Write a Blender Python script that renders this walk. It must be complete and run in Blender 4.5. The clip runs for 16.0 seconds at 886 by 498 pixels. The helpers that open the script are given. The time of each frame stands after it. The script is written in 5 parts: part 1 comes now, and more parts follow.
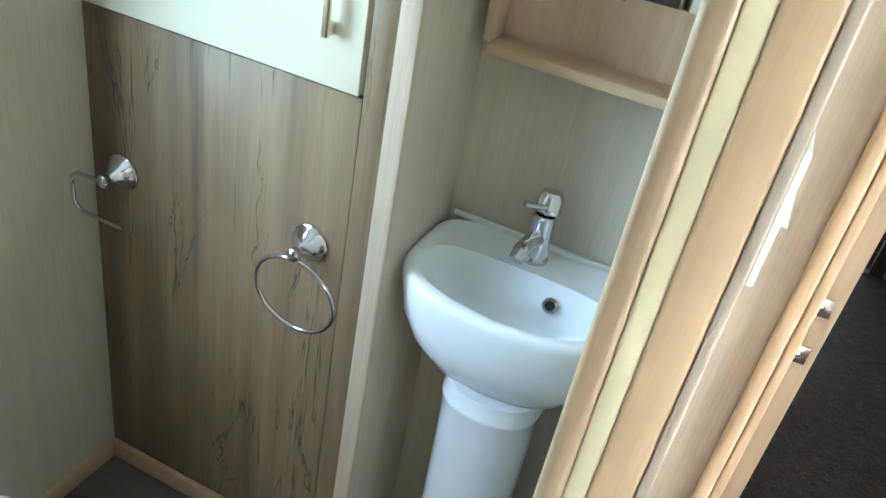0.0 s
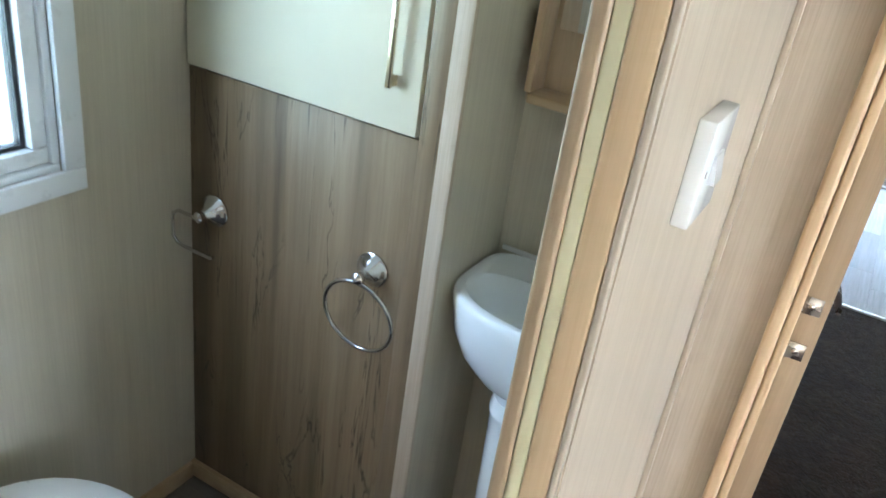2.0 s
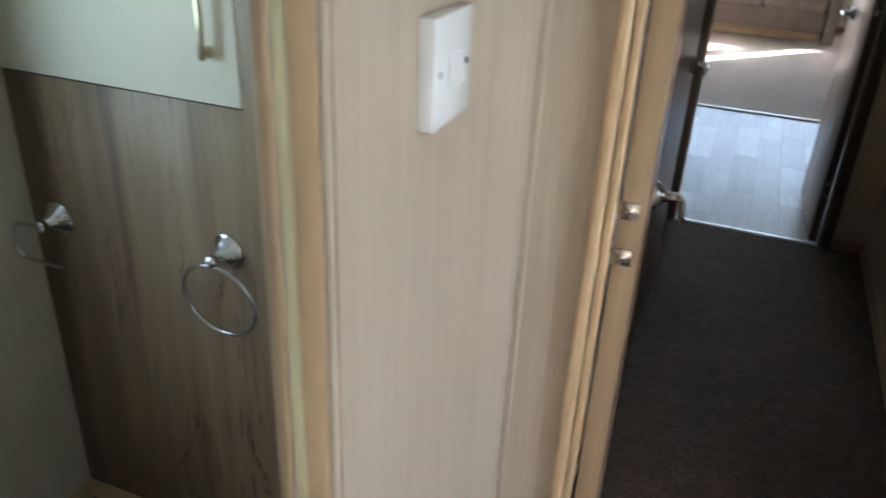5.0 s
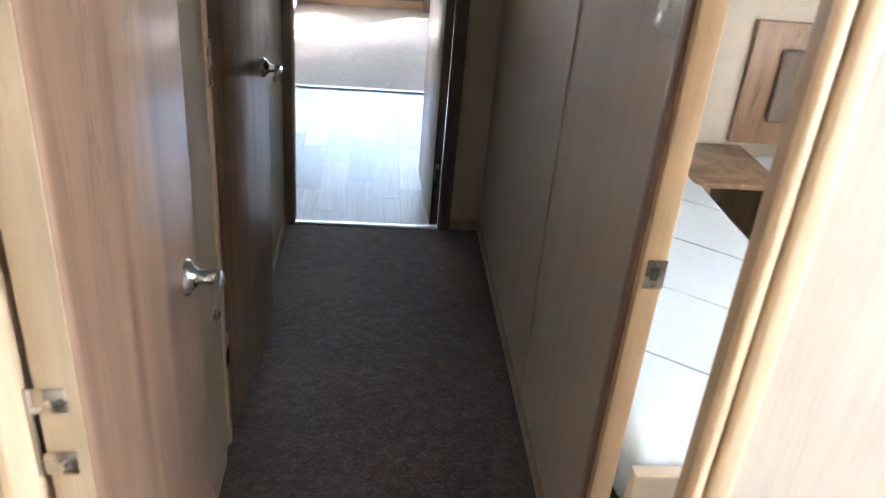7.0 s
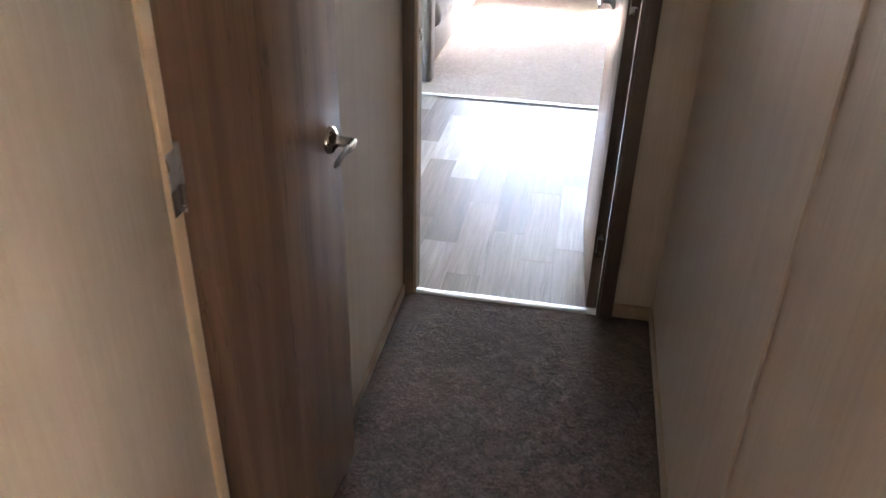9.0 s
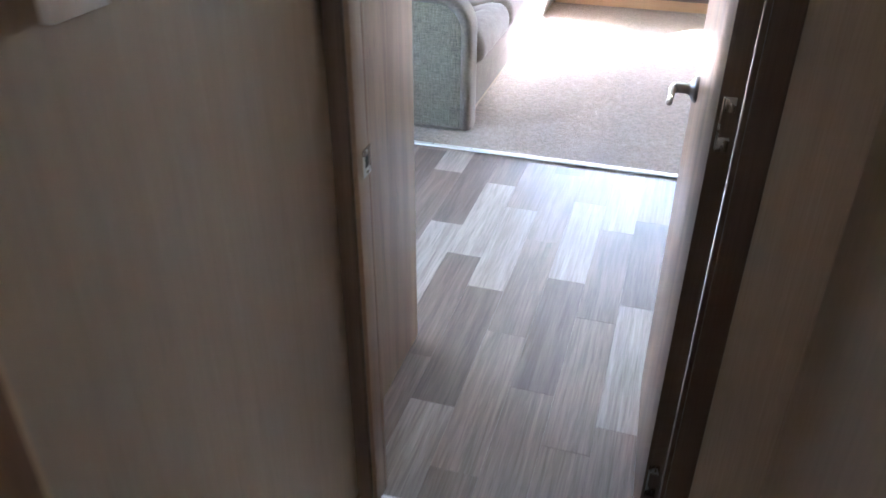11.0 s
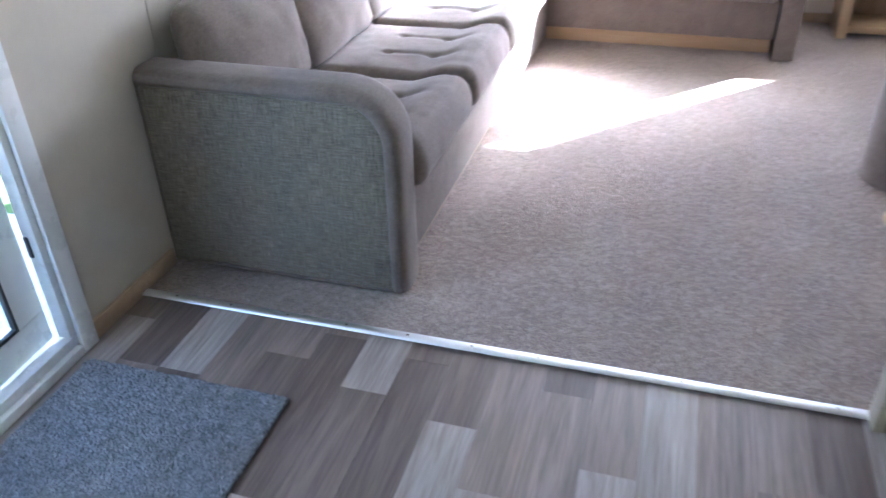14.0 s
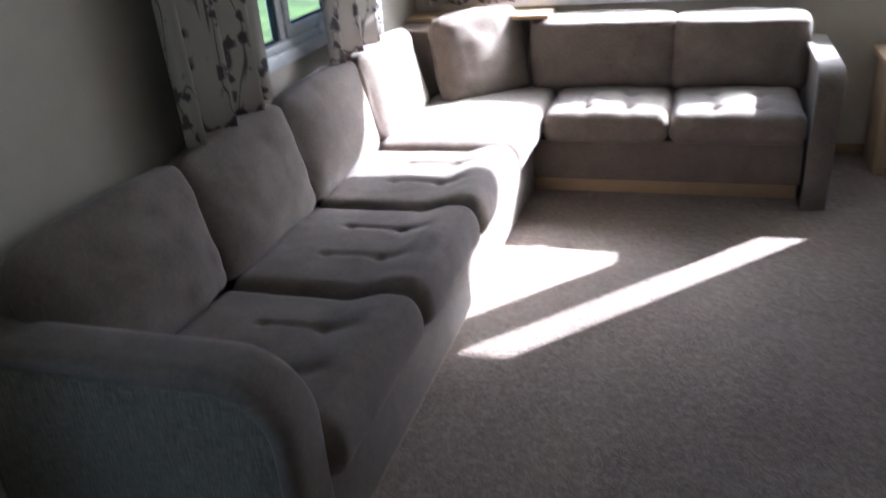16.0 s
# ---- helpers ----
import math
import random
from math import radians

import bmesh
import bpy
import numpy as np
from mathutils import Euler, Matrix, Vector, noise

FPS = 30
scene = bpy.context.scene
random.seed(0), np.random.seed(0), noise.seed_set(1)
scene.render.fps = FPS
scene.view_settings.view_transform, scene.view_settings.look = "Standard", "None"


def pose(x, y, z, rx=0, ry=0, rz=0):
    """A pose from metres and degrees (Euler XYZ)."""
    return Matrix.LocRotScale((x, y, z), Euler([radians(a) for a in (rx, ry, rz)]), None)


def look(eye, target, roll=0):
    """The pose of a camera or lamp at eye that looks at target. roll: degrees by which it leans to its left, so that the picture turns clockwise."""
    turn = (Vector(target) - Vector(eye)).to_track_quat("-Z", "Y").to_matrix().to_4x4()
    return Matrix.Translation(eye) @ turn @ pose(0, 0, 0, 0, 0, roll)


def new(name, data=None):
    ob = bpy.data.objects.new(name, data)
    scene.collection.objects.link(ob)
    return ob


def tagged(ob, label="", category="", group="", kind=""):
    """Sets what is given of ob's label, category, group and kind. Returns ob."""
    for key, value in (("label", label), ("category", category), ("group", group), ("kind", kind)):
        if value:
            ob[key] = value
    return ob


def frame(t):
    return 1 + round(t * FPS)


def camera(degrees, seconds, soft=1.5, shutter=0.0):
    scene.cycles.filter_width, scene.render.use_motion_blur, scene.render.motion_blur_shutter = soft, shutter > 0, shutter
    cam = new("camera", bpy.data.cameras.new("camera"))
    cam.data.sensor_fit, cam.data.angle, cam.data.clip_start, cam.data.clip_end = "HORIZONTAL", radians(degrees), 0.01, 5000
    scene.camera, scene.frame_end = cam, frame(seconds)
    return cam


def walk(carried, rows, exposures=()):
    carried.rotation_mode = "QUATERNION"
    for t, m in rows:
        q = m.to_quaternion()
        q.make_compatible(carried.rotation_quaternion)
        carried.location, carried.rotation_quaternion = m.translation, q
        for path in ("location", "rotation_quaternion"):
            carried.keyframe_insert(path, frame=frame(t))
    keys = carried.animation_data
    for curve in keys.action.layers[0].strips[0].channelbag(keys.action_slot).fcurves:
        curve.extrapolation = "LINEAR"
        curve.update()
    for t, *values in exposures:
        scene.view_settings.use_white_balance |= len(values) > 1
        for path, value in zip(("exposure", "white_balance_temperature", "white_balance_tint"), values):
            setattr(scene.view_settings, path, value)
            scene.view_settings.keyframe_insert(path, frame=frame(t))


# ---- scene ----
cam = camera(58.9, 16.0, shutter=0.4)
PATH = [
    (0, (-0.095, -3.392, 1.537), (-0.662, -1.79, 0.483), 11.3),
    (0.5, (-0.067, -3.421, 1.538), (-0.696, -1.792, 0.564), 11.1),
    (1, (-0.039, -3.451, 1.544), (-0.733, -1.808, 0.638), 9.4),
    (1.5, (-0.005, -3.498, 1.523), (-0.75, -1.891, 0.595), 10.0),
    (2, (0.033, -3.539, 1.542), (-0.771, -1.946, 0.638), 8.5),
    (2.5, (0.066, -3.592, 1.626), (-0.893, -1.938, 1.038), 6.2),
    (3, (0.077, -3.606, 1.603), (-0.966, -1.993, 1.044), 3.4),
    (3.2, (0.093, -3.601, 1.597), (-0.959, -1.995, 1.039), 2.6),
    (5.3, (0.194, -3.437, 1.5), (-0.295, -1.741, 0.559), 2.5),
    (5.5, (0.25, -3.391, 1.505), (-0.151, -1.669, 0.57), 2.2),
    (6, (0.327, -3.278, 1.498), (0.039, -1.546, 0.54), 2.7),
    (6.5, (0.335, -3.187, 1.526), (0.33, -1.444, 0.543), 5.3),
    (7, (0.313, -3.063, 1.528), (0.5, -1.305, 0.592), 5.1),
    (7.5, (0.373, -2.858, 1.517), (0.367, -1.103, 0.557), 1.1),
    (8, (0.42, -2.629, 1.497), (0.204, -0.9, 0.517), -1.9),
    (10.3, (0.471, -1.645, 1.515), (0.167, 0.030, 0.494), 3.8),
    (10.5, (0.475, -1.533, 1.511), (0.164, 0.147, 0.500), 3.6),
    (11, (0.503, -1.168, 1.483), (0.005, 0.46, 0.433), 0.2),
    (11.5, (0.484, -0.884, 1.464), (-0.014, 0.738, 0.406), -0.1),
    (12, (0.475, -0.585, 1.447), (0.004, 1.033, 0.37), -0.9),
    (12.5, (0.48, -0.351, 1.436), (-0.166, 1.207, 0.362), -3.9),
    (12.9, (0.436, -0.188, 1.42), (-0.25, 1.347, 0.336), -3.2),
    (13, (0.42, -0.137, 1.415), (-0.217, 1.429, 0.347), -2.8),
    (13.5, (0.336, 0.067, 1.436), (-0.071, 1.711, 0.373), 2.1),
    (13.8, (0.283, 0.248, 1.388), (-0.115, 1.889, 0.334), 0.4),
    (14, (0.281, 0.386, 1.37), (-0.223, 1.996, 0.297), -1.6),
    (14.5, (0.287, 0.616, 1.334), (-0.358, 2.096, 0.153), -6.5),
    (15, (0.247, 0.753, 1.406), (-0.228, 2.357, 0.311), -2.8),
    (15.5, (0.246, 0.95, 1.389), (-0.177, 2.645, 0.416), -2.1),
    (16, (0.292, 1.159, 1.446), (-0.301, 2.859, 0.574), -5.1),
]
EXPOSURES = [(0.0, 5.1, 5330, 5), (1.5, 4.70, 5350, 7), (2.5, 4.46, 5520, 9), (3.2, 3.80, 5680, 9), (5.3, 4.02, 5450, 10), (6.0, 4.60, 5300, 11), (7.0, 5.25, 5250, 10), (8.2, 5.84, 5700, 15), (10.3, 5.75, 5500, 18), (11.0, 5.6, 5350, 18), (12.0, 5.55, 5250, 20), (13.0, 5.15, 5250, 22), (13.5, 4.9, 5250, 23), (14.0, 4.7, 5180, 22), (15.0, 4.52, 5280, 22), (15.5, 3.66, 5250, 20), (16.0, 2.45, 5300, 17)]
walk(cam, [(t, look(e, g, r)) for t, e, g, r in PATH], EXPOSURES)

# ---- world, sun, daylight at the openings ----
SUN_AZ, SUN_EL = radians(43.8), radians(30.0)
world = bpy.data.worlds.new("sky")
scene.world = world
world.use_nodes = True
wn = world.node_tree
sky = wn.nodes.new("ShaderNodeTexSky")
sky.sky_type, sky.sun_disc = "NISHITA", False
sky.sun_elevation, sky.sun_rotation = SUN_EL, SUN_AZ
wn.links.new(sky.outputs[0], wn.nodes["Background"].inputs[0])
wn.nodes["Background"].inputs[1].default_value = 0.05
to_sun = Vector((math.sin(SUN_AZ) * math.cos(SUN_EL), math.cos(SUN_AZ) * math.cos(SUN_EL), math.sin(SUN_EL)))
sun_data = bpy.data.lights.new("sun", "SUN")
sun_data.energy, sun_data.angle, sun_data.color = 5.0, radians(0.53), (1.0, 0.93, 0.84)
sun = new("sun", sun_data)
sun.matrix_world = look(to_sun * 40, (0, 0, 0))


def daylight(name, centre, target, w, h, watts, color=(0.86, 0.93, 1.0)):
    """An area lamp in a window opening, in the sky's place."""
    d = bpy.data.lights.new(name, "AREA")
    d.shape, d.size, d.size_y, d.energy, d.color = "RECTANGLE", w, h, watts, color
    o = new(name, d)
    o.matrix_world = look(centre, target)
    return o


daylight("daylight_bathroom", (-1.26, -3.066, 1.40), (0, -3.066, 1.40), 0.69, 0.90, 0.365, (0.86, 0.95, 1.0))
# bedroom: fill lamp at an unseen window, added to light the wallboards
daylight("fill_bedroom", (2.53, -3.75, 1.4), (0, -3.6, 1.2), 0.95, 0.85, 1.27, (0.95, 0.97, 1.0))
# twin room: fill lamp behind a window that is out of view
daylight("fill_twin_room", (2.53, -2.05, 1.4), (0, -1.9, 1.1), 0.6, 0.85, 0.16)
daylight("daylight_front", (0.3, 5.37, 1.25), (0.3, 0, 1.0), 2.4, 0.85, 1.28, (0.90, 0.95, 1.0))
daylight("daylight_door", (-1.44, 1.25, 1.0), (0, 1.25, 0.9), 0.6, 1.7, 0.50, (0.68, 0.87, 1.0))


# ---- materials ----
def material(name, base, rough=0.6, metal=0.0):
    m = bpy.data.materials.new(name)
    m.use_nodes = True
    b = m.node_tree.nodes["Principled BSDF"]
    b.inputs["Base Color"].default_value = (*base, 1)
    b.inputs["Roughness"].default_value = rough
    b.inputs["Metallic"].default_value = metal
    return m, m.node_tree, b


def node(nt, kind, **values):
    n = nt.nodes.new(kind)
    for k, v in values.items():
        n.inputs[k].default_value = v
    return n


def coords(nt, scale=(1, 1, 1), turn=(0, 0, 0), own=False):
    tc = nt.nodes.new("ShaderNodeTexCoord")
    mp = nt.nodes.new("ShaderNodeMapping")
    mp.inputs["Scale"].default_value = scale
    mp.inputs["Rotation"].default_value = turn
    nt.links.new(tc.outputs["Object"], mp.inputs["Vector"])
    if own:
        info = nt.nodes.new("ShaderNodeObjectInfo")
        mul = nt.nodes.new("ShaderNodeMath")
        mul.operation = "MULTIPLY"
        mul.inputs[1].default_value = 37.0
        nt.links.new(info.outputs["Random"], mul.inputs[0])
        nt.links.new(mul.outputs[0], mp.inputs["Location"])
    return mp.outputs["Vector"]


def ramp(nt, fac, stops):
    r = nt.nodes.new("ShaderNodeValToRGB")
    els = r.color_ramp.elements
    while len(els) < len(stops):
        els.new(0.5)
    for e, (p, c) in zip(els, stops):
        e.position, e.color = p, (*c, 1)
    nt.links.new(fac, r.inputs[0])
    return r.outputs[0]


def mix(nt, fac, a, b, kind="MIX"):
    m = nt.nodes.new("ShaderNodeMix")
    m.data_type, m.blend_type = "RGBA", kind
    if isinstance(fac, float):
        m.inputs[0].default_value = fac
    else:
        nt.links.new(fac, m.inputs[0])
    for i, v in ((6, a), (7, b)):
        if isinstance(v, tuple):
            m.inputs[i].default_value = (*v, 1)
        else:
            nt.links.new(v, m.inputs[i])
    return m.outputs[2]


def bump(nt, b, height, strength, distance=0.002):
    n = nt.nodes.new("ShaderNodeBump")
    n.inputs["Strength"].default_value, n.inputs["Distance"].default_value = strength, distance
    nt.links.new(height, n.inputs["Height"])
    nt.links.new(n.outputs[0], b.inputs["Normal"])


def noise_tex(nt, vec, scale, detail=4.0, rough=0.6, warp=0.0):
    n = node(nt, "ShaderNodeTexNoise", Scale=scale, Detail=detail, Roughness=rough, Distortion=warp)
    nt.links.new(vec, n.inputs["Vector"])
    return n.outputs["Fac"]


def wood(name, dark, mid, light, rough=0.45, stretch=(22, 22, 1.1), crack=0.0, own=False, relief=0.15, broad=0.5):
    """Grained timber or its printed foil, the grain running along z by default."""
    m, nt, b = material(name, mid, rough)
    v = coords(nt, stretch, own=own)
    fine = noise_tex(nt, v, 6.0, 8.0, 0.7, 0.4)
    wide = noise_tex(nt, coords(nt, tuple(s * 0.32 for s in stretch), own=own), 1.6, 3.0, 0.5, 0.8)
    c1 = ramp(nt, fine, [(0.3, dark), (0.52, mid), (0.75, light)])
    c2 = ramp(nt, wide, [(0.32, dark), (0.5, mid), (0.68, light)])
    col = mix(nt, broad, c1, c2)
    if crack:
        figure = noise_tex(nt, coords(nt, (stretch[0] * 0.55, stretch[1] * 0.55, stretch[2] * 0.75), own=own), 1.0, 2.0, 0.5, 1.2)
        col = mix(nt, 0.6, col, mix(nt, 1.0, col, ramp(nt, figure, [(0.36, (0.62, 0.58, 0.55)), (0.5, (1, 1, 1)), (0.66, (1.22, 1.22, 1.2))]), "MULTIPLY"))
        w = noise_tex(nt, coords(nt, (stretch[0] * 0.5, stretch[1] * 0.5, stretch[2] * 1.3), own=own), 1.5, 4.0, 0.55, 1.6)
        line = ramp(nt, w, [(0.0, (0, 0, 0)), (0.481, (0, 0, 0)), (0.497, (1, 1, 1)), (0.513, (0, 0, 0))])
        spot = noise_tex(nt, coords(nt, (6, 6, 2.2), own=own), 1.3, 1.0)
        gate = ramp(nt, spot, [(0.47, (0, 0, 0)), (0.56, (1, 1, 1))])
        f = mix(nt, 1.0, line, gate, "MULTIPLY")
        f2 = mix(nt, 1.0, f, (crack, crack, crack), "MULTIPLY")
        col = mix(nt, f2, col, tuple(x * 0.3 for x in dark))
    nt.links.new(col, b.inputs["Base Color"])
    bump(nt, b, fine, relief, 0.0008)
    return m


def carpet(name, dark, mid, light, scale=260.0, strength=0.9):
    m, nt, b = material(name, mid, 0.95)
    v = coords(nt)
    fibre = noise_tex(nt, v, scale, 3.0, 0.75)
    clump = noise_tex(nt, v, scale * 0.28, 3.0, 0.7, 0.6)
    wear = noise_tex(nt, v, 2.2, 4.0, 0.6)
    c = mix(nt, 0.45, ramp(nt, fibre, [(0.34, dark), (0.5, mid), (0.66, light)]), ramp(nt, clump, [(0.34, dark), (0.5, mid), (0.66, light)]))
    c = mix(nt, 0.13, c, ramp(nt, wear, [(0.35, dark), (0.5, mid), (0.65, light)]))
    nt.links.new(c, b.inputs["Base Color"])
    b.inputs["Sheen Weight"].default_value = 0.25
    h = mix(nt, 0.5, fibre, clump)
    bump(nt, b, h, strength, 0.009)
    return m


def cloth(name, dark, mid, light, weave=420.0, streak=(300, 300, 40), sheen=0.4, strength=0.35, nap_share=0.4):
    m, nt, b = material(name, mid, 0.9)
    a = noise_tex(nt, coords(nt, streak), 1.0, 3.0, 0.7)
    c = noise_tex(nt, coords(nt, (streak[2], streak[2], streak[0])), 1.0, 3.0, 0.7)
    nap = noise_tex(nt, coords(nt), 7.0, 4.0, 0.65, 0.5)
    col = mix(nt, 0.5, ramp(nt, a, [(0.3, dark), (0.5, mid), (0.7, light)]), ramp(nt, c, [(0.3, dark), (0.5, mid), (0.7, light)]))
    col = mix(nt, nap_share, col, ramp(nt, nap, [(0.3, dark), (0.5, mid), (0.7, light)]))
    nt.links.new(col, b.inputs["Base Color"])
    b.inputs["Sheen Weight"].default_value = sheen
    bump(nt, b, mix(nt, 0.5, a, c), strength, 0.0015)
    return m


def plain(name, base, rough=0.4, metal=0.0, vary=0.06, scale=9.0):
    m, nt, b = material(name, base, rough, metal)
    n = noise_tex(nt, coords(nt), scale, 5.0, 0.6)
    lo, hi = tuple(c * (1 - vary) for c in base), tuple(min(1, c * (1 + vary)) for c in base)
    nt.links.new(ramp(nt, n, [(0.3, lo), (0.7, hi)]), b.inputs["Base Color"])
    r = ramp(nt, n, [(0.3, (rough * 0.85,) * 3), (0.7, (min(1, rough * 1.2),) * 3)])
    nt.links.new(r, b.inputs["Roughness"])
    return m


M_BOARD = wood("wallboard", (0.41, 0.330, 0.240), (0.50, 0.410, 0.306), (0.57, 0.478, 0.370), 0.5, (60, 60, 1.2), relief=0.12, broad=0.3)
M_BATHBOARD = wood("bathroom_wallboard", (0.44, 0.388, 0.298), (0.52, 0.464, 0.358), (0.59, 0.534, 0.42), 0.5, (50, 50, 1.0), relief=0.1, broad=0.3)
M_CREAMWALL = plain("cream_wall", (0.525, 0.475, 0.395), 0.6)
M_DOOR = wood("door_foil", (0.130, 0.068, 0.037), (0.235, 0.132, 0.078), (0.325, 0.200, 0.128), 0.29, (20, 20, 0.9), crack=0.6, own=True, broad=0.62)
M_PANEL = wood("cupboard_foil", (0.118, 0.081, 0.045), (0.212, 0.153, 0.089), (0.300, 0.228, 0.143), 0.4, (20, 20, 0.9), crack=0.95, broad=0.62)
M_HOUSING = wood("housing_foil", (0.160, 0.098, 0.058), (0.265, 0.172, 0.106), (0.345, 0.235, 0.155), 0.4, (18, 18, 0.8), crack=0.5)
M_TRIM = wood("oak_trim", (0.52, 0.345, 0.185), (0.61, 0.43, 0.25), (0.67, 0.49, 0.30), 0.4, (40, 40, 1.0), relief=0.08)
M_STRIP = plain("pale_yellow_strip", (0.72, 0.66, 0.42), 0.4, vary=0.03)
M_SKIRT = wood("oak_skirting", (0.28, 0.19, 0.12), (0.37, 0.26, 0.17), (0.44, 0.32, 0.21), 0.45, (40, 40, 40), relief=0.08)
M_EDGE = wood("door_edge", (0.29, 0.20, 0.115), (0.375, 0.265, 0.155), (0.44, 0.32, 0.20), 0.45, (60, 60, 1.5))
M_OAK = wood("light_oak", (0.40, 0.28, 0.17), (0.53, 0.38, 0.24), (0.62, 0.47, 0.32), 0.45, (14, 14, 1.5))
M_OAKX = wood("oak_lengthwise", (0.38, 0.25, 0.14), (0.50, 0.35, 0.20), (0.58, 0.43, 0.27), 0.45, (1.5, 24, 24))
M_SHELF = wood("grey_shelf", (0.19, 0.135, 0.09), (0.28, 0.205, 0.14), (0.37, 0.285, 0.205), 0.5, (14, 2, 14))
M_SHELFEDGE = wood("shelf_front", (0.34, 0.27, 0.19), (0.43, 0.35, 0.25), (0.50, 0.42, 0.31), 0.5, (8, 8, 30))
M_CREAM = plain("cream_gloss", (0.70, 0.662, 0.515), 0.38, vary=0.02)
M_WHITE = plain("white_plastic", (0.80, 0.80, 0.79), 0.3, vary=0.02)
M_SWITCH = plain("glossy_switch_plastic", (0.80, 0.80, 0.79), 0.13, vary=0.02)
M_UPVC = plain("white_frame", (0.80, 0.82, 0.83), 0.28, vary=0.02)
M_SEAL = plain("dark_seal", (0.03, 0.032, 0.035), 0.6)
M_CERAMIC = plain("white_ceramic", (0.82, 0.84, 0.84), 0.08, vary=0.01)
M_CHROME = plain("chrome", (0.66, 0.66, 0.67), 0.06, 1.0, 0.02)
M_NICKEL = plain("satin_nickel", (0.40, 0.37, 0.335), 0.26, 1.0, 0.05)
M_BRASS = plain("champagne_metal", (0.72, 0.64, 0.48), 0.25, 1.0, 0.04)
M_ALU = plain("aluminium_strip", (0.80, 0.80, 0.79), 0.42, 1.0, 0.02, 60.0)
M_CARPET = carpet("brown_carpet", (0.017, 0.0092, 0.0052), (0.072, 0.042, 0.0255), (0.185, 0.118, 0.078), 105.0, 1.0)
M_LCARPET = carpet("beige_carpet", (0.075, 0.056, 0.046), (0.24, 0.180, 0.143), (0.46, 0.37, 0.305), 165.0, 1.0)
M_MAT = carpet("grey_mat", (0.05, 0.055, 0.061), (0.15, 0.160, 0.174), (0.30, 0.315, 0.33), 150.0, 1.0)
M_CHENILLE = cloth("brown_chenille", (0.098, 0.076, 0.060), (0.165, 0.131, 0.106), (0.238, 0.194, 0.160), streak=(190, 190, 60), sheen=0.18)
M_LINEN = cloth("grey_green_linen", (0.046, 0.036, 0.024), (0.168, 0.144, 0.108), (0.33, 0.298, 0.235), streak=(260, 260, 22), sheen=0.1, strength=0.8, nap_share=0.07)
M_MATTRESS = plain("white_ticking", (0.64, 0.71, 0.775), 0.8, vary=0.05, scale=80.0)
M_TICKING = plain("cream_ticking", (0.66, 0.56, 0.43), 0.85, vary=0.05, scale=60.0)
M_SEAM = plain("grey_stitching", (0.30, 0.33, 0.37), 0.9)
M_BATHFLOOR = wood("dark_vinyl", (0.07, 0.06, 0.052), (0.11, 0.095, 0.083), (0.16, 0.14, 0.12), 0.5, (3, 20, 20))
M_CEILING = plain("white_ceiling", (0.78, 0.77, 0.74), 0.7)
M_BLACK = plain("black_shadow_gap", (0.02, 0.02, 0.02), 0.7)
M_BLACKPL = plain("black_plastic", (0.03, 0.03, 0.032), 0.4)
M_RED = plain("red_card", (0.6, 0.04, 0.03), 0.5)
M_PAPER = plain("white_card", (0.78, 0.77, 0.73), 0.7)
M_GRASS = plain("grass_ground", (0.07, 0.13, 0.03), 0.95, vary=0.5, scale=2.0)
M_PALE_SLAB = plain("pale_slab", (0.58, 0.58, 0.55), 0.9, vary=0.15, scale=14.0)
M_SIDING = plain("cream_cladding", (0.62, 0.60, 0.50), 0.5)
M_ROOF = plain("grey_roof", (0.16, 0.16, 0.17), 0.7)
M_TEAL = plain("teal_shed_paint", (0.10, 0.25, 0.26), 0.6)
M_LEAF = plain("hedge_leaf", (0.05, 0.11, 0.025), 0.7, vary=0.4, scale=20.0)


def glass(name, rough=0.0, tint=(0.95, 0.98, 0.97)):
    m, nt, b = material(name, tint, rough)
    b.inputs["Transmission Weight"].default_value = 1.0
    b.inputs["IOR"].default_value = 1.1
    return m


M_GLASS = glass("clear_glass")
M_FROST = glass("frosted_glass", 0.55)
M_MIRROR = plain("mirror_silver", (0.88, 0.9, 0.9), 0.01, 1.0, 0.005)


def planks_material(name, low, high):
    """Printed oak vinyl; each plank takes its own shade between two near ones."""
    m, nt, b = material(name, low, 0.33)
    info = nt.nodes.new("ShaderNodeObjectInfo")
    tone = ramp(nt, info.outputs["Random"], [(0.0, low), (1.0, high)])
    g = noise_tex(nt, coords(nt, (60, 2.2, 20), own=True), 2.2, 8.0, 0.7, 0.5)
    w = noise_tex(nt, coords(nt, (16, 1.3, 6), own=True), 1.6, 3.0, 0.6, 1.2)
    c = mix(nt, 1.0, tone, ramp(nt, g, [(0.3, (0.62, 0.6, 0.58)), (0.55, (1, 1, 1)), (0.75, (1.25, 1.25, 1.25))]), "MULTIPLY")
    c = mix(nt, 0.7, c, mix(nt, 1.0, c, ramp(nt, w, [(0.35, (0.7, 0.68, 0.66)), (0.65, (1.2, 1.2, 1.2))]), "MULTIPLY"))
    nt.links.new(c, b.inputs["Base Color"])
    bump(nt, b, g, 0.2, 0.0006)
    return m


M_PLANKS = {
    "D": planks_material("vinyl_plank_dark", (0.128, 0.096, 0.082), (0.172, 0.130, 0.108)),
    "M": planks_material("vinyl_plank_brown", (0.205, 0.158, 0.130), (0.262, 0.208, 0.176)),
    "L": planks_material("vinyl_plank_pale", (0.300, 0.255, 0.225), (0.360, 0.312, 0.280)),
}


